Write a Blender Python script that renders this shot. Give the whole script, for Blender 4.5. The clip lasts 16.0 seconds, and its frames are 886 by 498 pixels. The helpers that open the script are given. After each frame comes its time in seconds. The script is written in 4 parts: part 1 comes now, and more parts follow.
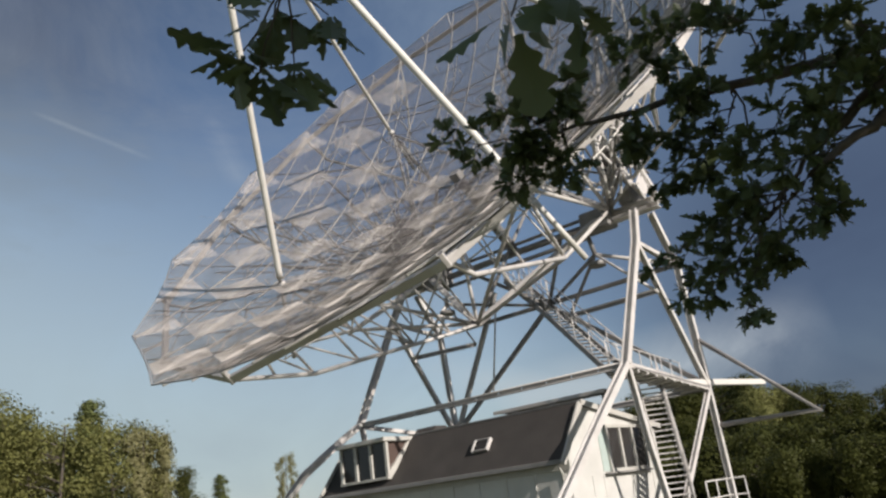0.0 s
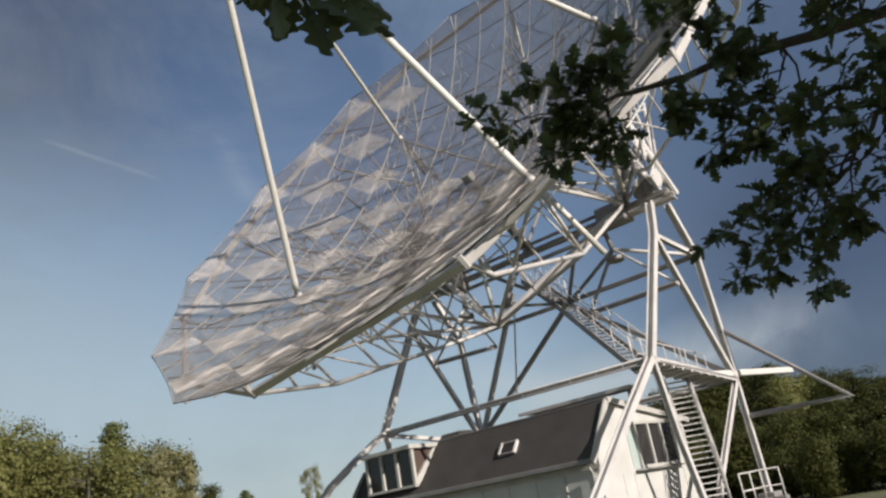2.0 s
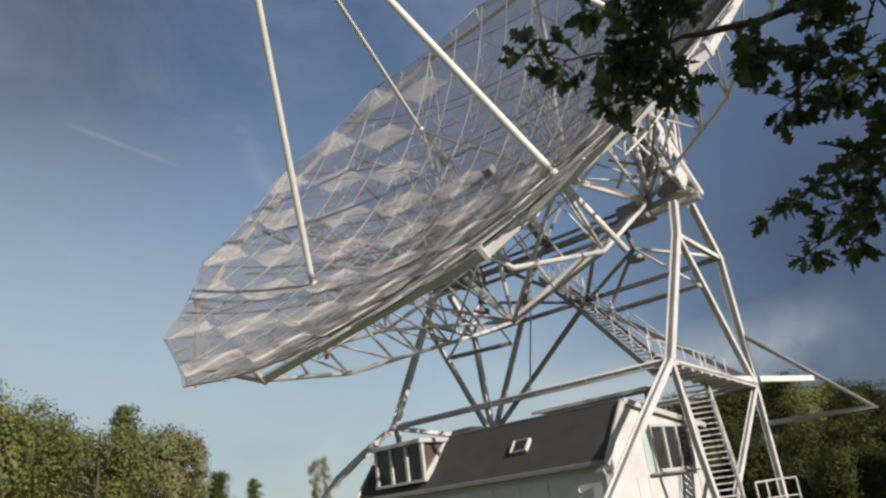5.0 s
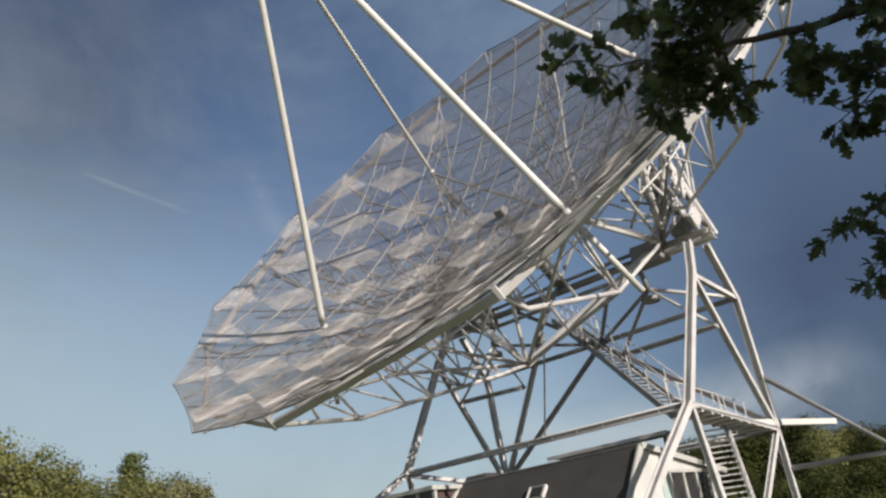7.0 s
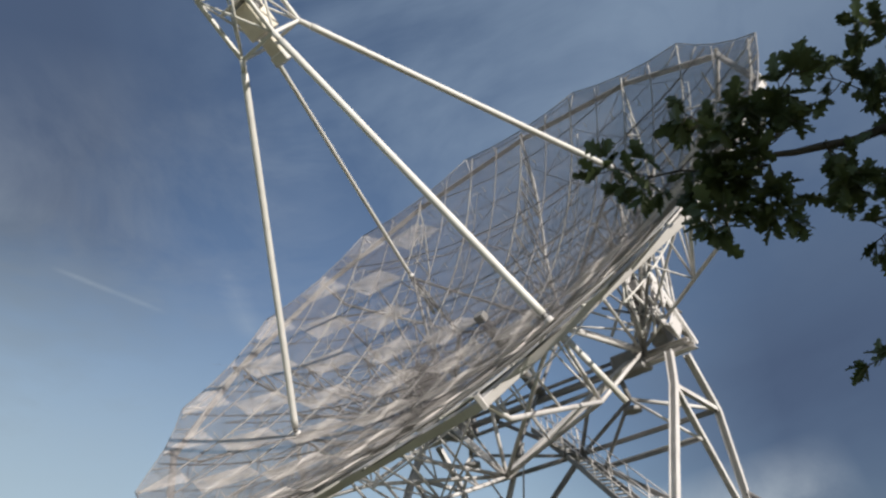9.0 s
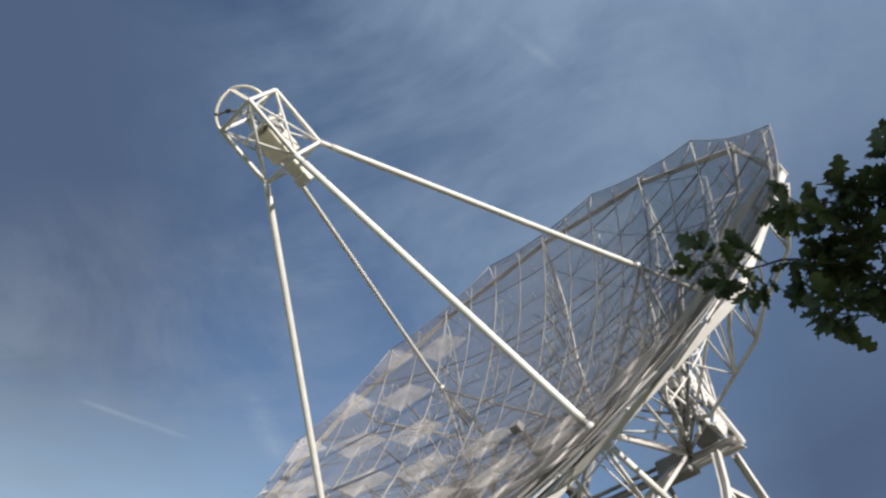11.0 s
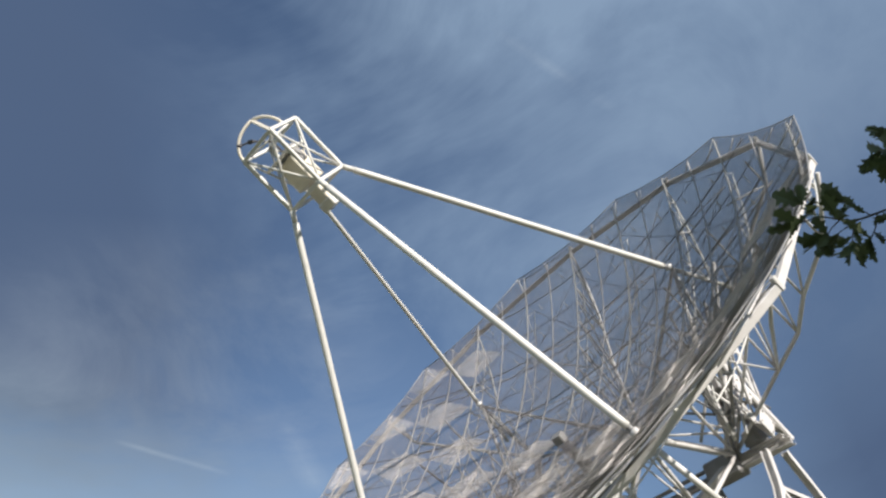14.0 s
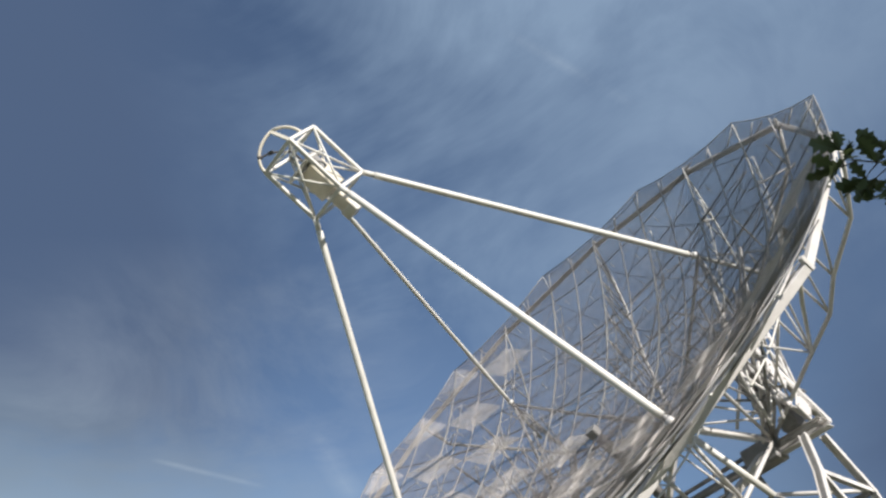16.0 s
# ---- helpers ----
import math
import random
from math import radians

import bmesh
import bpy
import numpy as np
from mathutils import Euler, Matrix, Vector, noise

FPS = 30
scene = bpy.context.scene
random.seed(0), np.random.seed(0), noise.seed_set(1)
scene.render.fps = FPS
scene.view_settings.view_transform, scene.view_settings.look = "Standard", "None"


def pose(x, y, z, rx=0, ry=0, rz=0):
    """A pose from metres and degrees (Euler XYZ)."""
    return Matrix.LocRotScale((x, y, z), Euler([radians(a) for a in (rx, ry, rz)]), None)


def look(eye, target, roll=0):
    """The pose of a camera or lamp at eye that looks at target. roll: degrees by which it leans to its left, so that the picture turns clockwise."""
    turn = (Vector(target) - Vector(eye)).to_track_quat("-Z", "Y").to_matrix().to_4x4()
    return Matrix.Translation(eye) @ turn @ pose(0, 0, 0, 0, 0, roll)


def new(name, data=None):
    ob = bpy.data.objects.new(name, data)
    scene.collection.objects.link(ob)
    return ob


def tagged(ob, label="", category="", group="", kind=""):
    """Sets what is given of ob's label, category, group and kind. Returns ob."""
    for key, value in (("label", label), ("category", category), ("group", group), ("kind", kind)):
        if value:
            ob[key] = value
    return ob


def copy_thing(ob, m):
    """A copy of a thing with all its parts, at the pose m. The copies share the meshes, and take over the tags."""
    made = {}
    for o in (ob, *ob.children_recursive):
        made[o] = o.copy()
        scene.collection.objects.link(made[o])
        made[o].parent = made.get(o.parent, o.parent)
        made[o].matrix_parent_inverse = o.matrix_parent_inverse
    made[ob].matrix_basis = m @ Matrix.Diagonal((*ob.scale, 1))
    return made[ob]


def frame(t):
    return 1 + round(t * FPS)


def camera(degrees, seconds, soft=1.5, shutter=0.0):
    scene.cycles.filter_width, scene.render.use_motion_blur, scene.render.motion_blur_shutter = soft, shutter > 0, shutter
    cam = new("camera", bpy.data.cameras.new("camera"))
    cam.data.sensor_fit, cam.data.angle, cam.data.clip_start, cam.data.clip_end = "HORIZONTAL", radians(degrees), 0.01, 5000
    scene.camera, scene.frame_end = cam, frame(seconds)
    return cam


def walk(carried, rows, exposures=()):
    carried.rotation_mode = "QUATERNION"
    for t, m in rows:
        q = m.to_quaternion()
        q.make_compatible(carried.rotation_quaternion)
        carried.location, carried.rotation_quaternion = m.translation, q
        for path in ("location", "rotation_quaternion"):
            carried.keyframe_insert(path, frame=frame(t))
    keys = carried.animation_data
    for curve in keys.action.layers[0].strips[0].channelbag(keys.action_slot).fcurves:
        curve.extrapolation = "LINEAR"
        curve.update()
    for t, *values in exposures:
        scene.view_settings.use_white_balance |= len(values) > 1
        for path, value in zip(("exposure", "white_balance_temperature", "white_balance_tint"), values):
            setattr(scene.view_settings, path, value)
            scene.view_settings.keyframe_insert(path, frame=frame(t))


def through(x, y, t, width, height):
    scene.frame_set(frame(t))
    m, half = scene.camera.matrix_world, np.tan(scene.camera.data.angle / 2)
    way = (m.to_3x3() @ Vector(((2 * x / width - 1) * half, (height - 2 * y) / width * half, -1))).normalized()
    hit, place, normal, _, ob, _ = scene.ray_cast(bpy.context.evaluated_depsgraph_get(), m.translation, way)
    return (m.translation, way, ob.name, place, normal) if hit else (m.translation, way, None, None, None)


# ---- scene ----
cam = camera(58.98, 16.0, soft=2.5)
PATH = [
    (0, pose(0.355, -0.985, 1.520, 108.291, 6.992, -0.033)),
    (0.5, pose(0.325, -0.923, 1.528, 108.361, 7.792, 0.793)),
    (1, pose(0.296, -0.861, 1.539, 108.726, 9.283, 1.876)),
    (1.5, pose(0.272, -0.799, 1.544, 108.962, 10.047, 2.124)),
    (2, pose(0.247, -0.733, 1.543, 108.947, 9.524, 1.799)),
    (2.5, pose(0.229, -0.672, 1.539, 108.767, 8.229, 1.594)),
    (3, pose(0.215, -0.616, 1.529, 108.601, 7.437, 1.845)),
    (3.5, pose(0.203, -0.549, 1.521, 108.573, 7.722, 2.199)),
    (6, pose(0.137, -0.177, 1.543, 109.623, 6.871, 2.293)),
    (6.5, pose(0.113, -0.118, 1.547, 110.747, 7.484, 2.784)),
    (7, pose(0.077, -0.078, 1.556, 112.115, 7.334, 3.035)),
    (7.5, pose(0.037, -0.042, 1.573, 113.613, 6.469, 3.107)),
    (8, pose(0.000, 0.000, 1.600, 115.301, 5.919, 2.791)),
    (8.5, pose(-0.039, 0.045, 1.643, 117.254, 6.304, 1.939)),
    (9, pose(-0.074, 0.093, 1.694, 119.414, 7.080, 0.919)),
    (9.5, pose(-0.117, 0.138, 1.738, 121.689, 7.137, 0.409)),
    (10, pose(-0.159, 0.172, 1.768, 124.082, 6.952, 1.319)),
    (12.5, pose(-0.369, 0.313, 1.852, 130.305, 11.819, 7.216)),
    (13, pose(-0.401, 0.327, 1.849, 129.929, 10.537, 6.395)),
    (13.5, pose(-0.425, 0.334, 1.831, 129.721, 10.352, 6.590)),
    (14, pose(-0.446, 0.334, 1.796, 129.927, 11.061, 8.020)),
    (14.5, pose(-0.465, 0.322, 1.745, 130.427, 11.715, 9.922)),
    (15, pose(-0.485, 0.310, 1.699, 130.886, 11.949, 11.463)),
    (15.5, pose(-0.513, 0.311, 1.679, 130.962, 11.984, 11.733)),
    (16, pose(-0.547, 0.332, 1.684, 130.851, 12.360, 11.266)),
]
walk(cam, PATH, [(0.0, 0.15, 6800, 14), (8.0, 0.17, 6700, 13), (10.0, 0.3, 6600, 12), (12.5, 0.47, 6500, 12), (16.0, 0.48, 6500, 12)])

# ---- light ----
SUN = Vector((0.605, -0.685, 0.43)).normalized()
world = bpy.data.worlds.new("sky")
scene.world = world
world.use_nodes = True
wn, wl = world.node_tree.nodes, world.node_tree.links
wn.clear()
w_out = wn.new("ShaderNodeOutputWorld")
w_bg = wn.new("ShaderNodeBackground")
w_sky = wn.new("ShaderNodeTexSky")
w_sky.sky_type = "NISHITA"
w_sky.sun_disc = False
w_sky.sun_elevation = math.asin(SUN.z)
w_sky.sun_rotation = math.atan2(SUN.x, SUN.y)
w_sky.air_density, w_sky.dust_density, w_sky.ozone_density = 1.0, 0.25, 2.0
w_co = wn.new("ShaderNodeTexCoord")


def w_math(op, a, b=None, c=None):
    nd = wn.new("ShaderNodeMath")
    nd.operation = op
    for k, v in enumerate((a, b, c)):
        if v is None:
            continue
        if isinstance(v, (int, float)):
            nd.inputs[k].default_value = v
        else:
            wl.new(v, nd.inputs[k])
    return nd.outputs[0]


def w_noise(scale, stretch, turn, detail, distort):
    mp = wn.new("ShaderNodeMapping")
    mp.inputs["Scale"].default_value = stretch
    mp.inputs["Rotation"].default_value = [radians(a) for a in turn]
    wl.new(w_co.outputs["Generated"], mp.inputs["Vector"])
    nz = wn.new("ShaderNodeTexNoise")
    nz.inputs["Scale"].default_value, nz.inputs["Detail"].default_value = scale, detail
    nz.inputs["Roughness"].default_value, nz.inputs["Distortion"].default_value = 0.62, distort
    wl.new(mp.outputs[0], nz.inputs["Vector"])
    return nz.outputs["Fac"]


w_sep = wn.new("ShaderNodeSeparateXYZ")
wl.new(w_co.outputs["Generated"], w_sep.inputs[0])
wisps = w_noise(2.6, (1.0, 0.55, 1.6), (20, 30, 40), 9, 0.9)       # thin streaky cirrus
banks = w_noise(1.3, (1.0, 0.8, 1.8), (0, 10, 60), 5, 0.4)         # broad soft banks
cover = w_math("ADD", w_math("MULTIPLY", w_math("SUBTRACT", wisps, 0.46), 1.5), w_math("MULTIPLY", w_math("SUBTRACT", banks, 0.47), 1.7))
high = w_math("MULTIPLY", w_math("SUBTRACT", w_sep.outputs["Z"], 0.30), 0.75)
veil = wn.new("ShaderNodeMath")
veil.operation, veil.use_clamp = "ADD", True
wl.new(w_math("ADD", w_math("ADD", cover, 0.0), w_math("MULTIPLY", w_math("MULTIPLY", w_sep.outputs["X"], w_math("SUBTRACT", w_sep.outputs["Z"], 0.36)), 3.4)), veil.inputs[0])
wl.new(w_math("MAXIMUM", high, 0.0), veil.inputs[1])


def w_clamp(v):
    return w_math("MINIMUM", w_math("MAXIMUM", v, 0.0), 1.0)


# slate-blue cloud bank low in the east and deep blue high in the west, darkened to paint in lens falloff
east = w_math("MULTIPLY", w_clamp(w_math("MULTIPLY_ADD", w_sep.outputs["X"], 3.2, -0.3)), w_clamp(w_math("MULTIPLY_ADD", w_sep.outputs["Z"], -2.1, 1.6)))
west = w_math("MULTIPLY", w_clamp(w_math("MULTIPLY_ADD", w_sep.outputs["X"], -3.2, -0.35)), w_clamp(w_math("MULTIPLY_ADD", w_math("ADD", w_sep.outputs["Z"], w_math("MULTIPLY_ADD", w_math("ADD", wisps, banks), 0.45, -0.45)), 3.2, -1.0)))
w_mix = wn.new("ShaderNodeMix")
w_mix.data_type = "RGBA"
wl.new(w_math("MULTIPLY", w_math("MINIMUM", veil.outputs[0], 0.75), w_math("MULTIPLY_ADD", west, -0.75, 1.0)), w_mix.inputs["Factor"])
wl.new(w_sky.outputs[0], w_mix.inputs["A"])
w_mix.inputs["B"].default_value = (2.4, 3.35, 4.55, 1)
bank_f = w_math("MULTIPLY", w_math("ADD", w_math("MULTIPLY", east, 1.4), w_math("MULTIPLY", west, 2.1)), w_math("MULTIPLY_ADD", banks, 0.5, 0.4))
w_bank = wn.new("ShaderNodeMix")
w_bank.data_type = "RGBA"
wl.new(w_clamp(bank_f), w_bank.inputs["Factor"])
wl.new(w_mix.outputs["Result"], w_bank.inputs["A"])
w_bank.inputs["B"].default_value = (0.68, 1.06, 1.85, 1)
# faint old contrails: two ends, width, strength
TRAILS = [
    ((-0.4066, 0.7811, 0.4738), (-0.292, 0.8535, 0.4317), 0.004, 0.17),
    ((0.1342, 0.5873, 0.7982), (0.2673, 0.675, 0.6877), 0.009, 0.12),
    ((-0.2264, 0.846, 0.4827), (-0.1935, 0.9017, 0.3868), 0.02, 0.12),
    ((-0.6, 0.62, 0.5), (-0.03, 0.86, 0.5), 0.2, 0.16),
    ((0.0801, 0.9925, 0.0919), (0.468, 0.871, 0.1493), 0.06, 0.42),
    ((-0.0267, 0.9829, 0.1822), (0.2739, 0.9597, 0.062), 0.03, 0.32),
]


def w_dot(v):
    nd = wn.new("ShaderNodeVectorMath")
    nd.operation = "DOT_PRODUCT"
    nd.inputs[1].default_value = v
    wl.new(w_co.outputs["Generated"], nd.inputs[0])
    return nd.outputs["Value"]


def w_clouds(k):
    """Wispy strength, nothing where the cirrus is thin."""
    return w_math("MULTIPLY", w_clamp(w_math("MULTIPLY_ADD", wisps, 3.4, -1.2)), k * 0.5)


trail = None
for e0, e1, wide, strong in TRAILS:
    e0, e1 = Vector(e0), Vector(e1)
    mid, n = (e0 + e1).normalized(), e0.cross(e1).normalized()
    half = e0.angle(e1) / 2
    across = w_math("MAXIMUM", w_math("SUBTRACT", 1.0, w_math("DIVIDE", w_math("ABSOLUTE", w_dot(n)), wide)), 0.0)
    along = w_math("MINIMUM", w_math("MAXIMUM", w_math("DIVIDE", w_math("SUBTRACT", w_dot(mid), math.cos(half)), (1 - math.cos(half)) * 0.7), 0.0), 1.0)
    one = w_math("MULTIPLY", w_math("MULTIPLY", across, along), w_clouds(strong * 3.4))
    trail = one if trail is None else w_math("ADD", trail, one)
w_trail = wn.new("ShaderNodeMix")
w_trail.data_type = "RGBA"
wl.new(w_math("MINIMUM", trail, 0.6), w_trail.inputs["Factor"])
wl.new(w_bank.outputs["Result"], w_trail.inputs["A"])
w_trail.inputs["B"].default_value = (5.2, 6.0, 6.6, 1)
w_haze = wn.new("ShaderNodeMix")                                       # pale haze towards the horizon
w_haze.data_type = "RGBA"
wl.new(w_math("MINIMUM", w_math("MAXIMUM", w_math("MULTIPLY", w_math("SUBTRACT", w_math("MINIMUM", w_math("MULTIPLY_ADD", w_sep.outputs["X"], -0.42, 0.37), w_math("MULTIPLY_ADD", w_sep.outputs["X"], -0.9, 0.42)), w_sep.outputs["Z"]), 2.0), 0.0), 0.7), w_haze.inputs["Factor"])
wl.new(w_trail.outputs["Result"], w_haze.inputs["A"])
w_haze.inputs["B"].default_value = (4.2, 5.35, 5.75, 1)
wl.new(w_haze.outputs["Result"], w_bg.inputs["Color"])
w_bg.inputs["Strength"].default_value = 0.088
wl.new(w_bg.outputs[0], w_out.inputs["Surface"])
sun_data = bpy.data.lights.new("sun", "SUN")
sun_data.energy, sun_data.angle, sun_data.color = 5.0, radians(0.6), (1.0, 0.96, 0.895)
sun = new("sun", sun_data)
sun.matrix_world = look(SUN * 60, (0, 0, 0))


# ---- materials ----
def shader(name, color, rough=0.6, metal=0.0, vary=0.25, scale=3.0, fine=40.0, bump=0.1, tint=None):
    """A painted or natural surface with broad stains and fine grain."""
    m = bpy.data.materials.new(name)
    m.use_nodes = True
    n, l = m.node_tree.nodes, m.node_tree.links
    b = n["Principled BSDF"]
    co = n.new("ShaderNodeTexCoord")
    big, small = n.new("ShaderNodeTexNoise"), n.new("ShaderNodeTexNoise")
    big.inputs["Scale"].default_value, small.inputs["Scale"].default_value = scale, fine
    big.inputs["Detail"].default_value = 6
    l.new(co.outputs["Object"], big.inputs["Vector"])
    l.new(co.outputs["Object"], small.inputs["Vector"])
    ramp = n.new("ShaderNodeValToRGB")
    dark = tint or [c * (1 - vary) for c in color]
    light = [min(1, c * (1 + vary * 0.35)) for c in color]
    ramp.color_ramp.elements[0].color = (*dark, 1)
    ramp.color_ramp.elements[1].color = (*light, 1)
    ramp.color_ramp.elements[0].position, ramp.color_ramp.elements[1].position = 0.3, 0.7
    mixf = n.new("ShaderNodeMath")
    mixf.operation = "MULTIPLY_ADD"
    mixf.inputs[1].default_value, mixf.inputs[2].default_value = 0.3, 0.0
    l.new(small.outputs["Fac"], mixf.inputs[0])
    add = n.new("ShaderNodeMath")
    add.operation = "MULTIPLY_ADD"
    add.inputs[1].default_value = 0.7
    l.new(big.outputs["Fac"], add.inputs[0])
    l.new(mixf.outputs[0], add.inputs[2])
    l.new(add.outputs[0], ramp.inputs[0])
    l.new(ramp.outputs[0], b.inputs["Base Color"])
    b.inputs["Roughness"].default_value, b.inputs["Metallic"].default_value = rough, metal
    bm_ = n.new("ShaderNodeBump")
    bm_.inputs["Strength"].default_value, bm_.inputs["Distance"].default_value = bump, 0.01
    l.new(small.outputs["Fac"], bm_.inputs["Height"])
    l.new(bm_.outputs[0], b.inputs["Normal"])
    return m


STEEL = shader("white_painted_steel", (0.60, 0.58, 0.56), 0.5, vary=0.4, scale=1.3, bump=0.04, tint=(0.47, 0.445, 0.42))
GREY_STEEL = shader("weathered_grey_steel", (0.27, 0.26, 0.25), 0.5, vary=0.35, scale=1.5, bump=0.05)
# darker steel copy: shade on the purlins and wind braces put into colour
SHADED_STEEL = shader("shaded_grey_steel", (0.18, 0.17, 0.165), 0.6, vary=0.3, scale=1.5, bump=0.05)
DARK_STEEL = shader("blackish_steel", (0.12, 0.11, 0.105), 0.5, vary=0.5, scale=2.0, bump=0.05)
WHITE = shader("white_paint", (0.68, 0.66, 0.61), 0.5, vary=0.14, scale=2, bump=0.015)
ROOFING = shader("dark_roof_felt", (0.052, 0.046, 0.042), 0.85, vary=0.35, scale=1.2, bump=0.4)


def mesh_wire(name, color, cover, scale):
    """Woven wire cloth: light passes between the wires."""
    m = bpy.data.materials.new(name)
    m.use_nodes = True
    n, l = m.node_tree.nodes, m.node_tree.links
    b, out = n["Principled BSDF"], n["Material Output"]
    b.inputs["Base Color"].default_value = (*color, 1)
    b.inputs["Roughness"].default_value = 0.55
    clear = n.new("ShaderNodeBsdfTransparent")
    mix = n.new("ShaderNodeMixShader")
    co, no = n.new("ShaderNodeTexCoord"), n.new("ShaderNodeTexNoise")
    no.inputs["Scale"].default_value = scale
    l.new(co.outputs["Object"], no.inputs["Vector"])
    info = n.new("ShaderNodeObjectInfo")
    a1 = n.new("ShaderNodeMath")
    a1.operation = "MULTIPLY_ADD"
    a1.inputs[1].default_value, a1.inputs[2].default_value = cover * 0.25, cover * 0.6
    l.new(no.outputs["Fac"], a1.inputs[0])
    a2 = n.new("ShaderNodeMath")
    a2.operation = "MULTIPLY_ADD"
    a2.inputs[1].default_value = cover * 0.55
    l.new(info.outputs["Random"], a2.inputs[0])
    l.new(a1.outputs[0], a2.inputs[2])
    l.new(a2.outputs[0], mix.inputs[0])
    l.new(clear.outputs[0], mix.inputs[1])
    l.new(b.outputs[0], mix.inputs[2])
    l.new(mix.outputs[0], out.inputs["Surface"])
    return m


MESH_OPEN = mesh_wire("open_wire_mesh", (0.17, 0.15, 0.155), 0.3, 0.8)
MESH_DENSE = mesh_wire("dense_wire_mesh", (0.62, 0.58, 0.55), 0.17, 0.8)
PALE_WIRE = shader("pale_galvanised_wire", (0.56, 0.52, 0.49), 0.55, vary=0.08)
WIRE = shader("galvanised_wire", (0.2, 0.185, 0.175), 0.6, vary=0.1)


# ---- building helpers ----
def part(name, bm, material, parent, label=""):
    me = bpy.data.meshes.new(name)
    bmesh.ops.recalc_face_normals(bm, faces=bm.faces[:])
    bm.to_mesh(me)
    bm.free()
    me.materials.append(material)
    ob = new(name, me)
    if parent is not None:
        ob.parent = parent
        ob.matrix_parent_inverse = Matrix.Translation(-whole_place(parent))
    if label:
        ob["label"] = label
    return ob


def whole_place(ob):
    place = Vector(ob.location)
    return place if ob.parent is None else Vector((0, 0, 0))


def empty(name, place):
    ob = new(name)
    ob.location = place
    return ob


def round_profile(r, sides):
    return [(r * math.cos(2 * math.pi * i / sides), r * math.sin(2 * math.pi * i / sides)) for i in range(sides)]


def box_profile(w, h):
    c = min(w, h) * 0.1
    return [(w / 2 - c, h / 2), (w / 2, h / 2 - c), (w / 2, -h / 2 + c), (w / 2 - c, -h / 2), (-w / 2 + c, -h / 2), (-w / 2, -h / 2 + c), (-w / 2, h / 2 - c), (-w / 2 + c, h / 2)]


def h_profile(w, h):
    """A rolled H section: flanges across, web between."""
    f, g = h * 0.11, w * 0.06
    half = [(-w / 2, h / 2), (-w / 2, h / 2 - f), (-g, h / 2 - f), (-g, -h / 2 + f), (-w / 2, -h / 2 + f), (-w / 2, -h / 2)]
    return half + [(-a, -b) for a, b in half]


def sweep(bm, pts, profile, up=None, smooth=False):
    """One bar through all the points, mitred where it bends."""
    pts = [Vector(p) for p in pts]
    dirs = [(q - p).normalized() for p, q in zip(pts, pts[1:])]
    ref = Vector(up) if up is not None else dirs[0].orthogonal()
    if abs(ref.normalized().dot(dirs[0])) > 0.98:
        ref = dirs[0].orthogonal()
    rings = []
    for i, p in enumerate(pts):
        d0, d1 = dirs[max(i - 1, 0)], dirs[min(i, len(dirs) - 1)]
        t = (d0 + d1).normalized()
        s = t.cross(ref).normalized()
        u = s.cross(t)
        k = 1 / max(0.6, t.dot(d1))
        bend = (d1 - d0)
        flat = bend.length > 1e-3
        n = bend.normalized() if flat else s
        ring = []
        for a, c in profile:
            v = s * a + u * c
            if flat:
                v += n * (v.dot(n) * (k - 1))
            ring.append(bm.verts.new(p + v))
        rings.append(ring)
    m = len(profile)
    for r0, r1 in zip(rings, rings[1:]):
        for i in range(m):
            j = (i + 1) % m
            f = bm.faces.new((r0[i], r0[j], r1[j], r1[i]))
            f.smooth = smooth
    bm.faces.new(rings[0][::-1])
    bm.faces.new(rings[-1])


def tube_part(name, pts, r, material, parent, label="", sides=8):
    bm = bmesh.new()
    sweep(bm, pts, round_profile(r, sides), None, True)
    return part(name, bm, material, parent, label)


def beam_part(name, pts, w, h, material, parent, label="", up=(0, 0, 1), rolled=False):
    bm = bmesh.new()
    sweep(bm, pts, h_profile(w, h) if rolled else box_profile(w, h), up)
    return part(name, bm, material, parent, label)


def add_box(bm, lo, hi, m=None, bevel=0.0):
    b2 = bmesh.new()
    bmesh.ops.create_cube(b2, size=1)
    for v in b2.verts:
        v.co = Vector([(lo[i] + hi[i]) / 2 + v.co[i] * (hi[i] - lo[i]) for i in range(3)])
    if bevel:
        bmesh.ops.bevel(b2, geom=b2.edges[:], offset=bevel, segments=1, affect="EDGES")
    if m is not None:
        b2.transform(m)
    me = bpy.data.meshes.new("tmp")
    b2.to_mesh(me)
    b2.free()
    bm.from_mesh(me)
    bpy.data.meshes.remove(me)


def box_part(name, lo, hi, material, parent, label="", m=None, bevel=0.01):
    bm = bmesh.new()
    add_box(bm, lo, hi, m, bevel)
    return part(name, bm, material, parent, label)


# ---- the telescope's frame of reference ----
DISH_AT = Vector((2.369, 25.993, 13.148))
DISH_TURN = Matrix(((-0.8312, 0.2312, -0.5056), (0.1253, -0.8082, -0.5755), (-0.5417, -0.5417, 0.6428)))
AXIS = DISH_TURN @ Vector((0, 0, 1))
AXLE = Vector((0.7512, -0.66, 0.0))      # along the elevation axle
AHEAD = Vector((-0.66, -0.7512, 0.0))    # the way the dish faces, level
SITE = Matrix.Translation((DISH_AT.x, DISH_AT.y, 0)) @ Matrix(((AXLE.x, AHEAD.x, 0, 0), (AXLE.y, AHEAD.y, 0, 0), (0, 0, 1, 0), (0, 0, 0, 1)))
DEEP = 48.0                              # four times the focal length
H2 = math.sqrt(0.5)


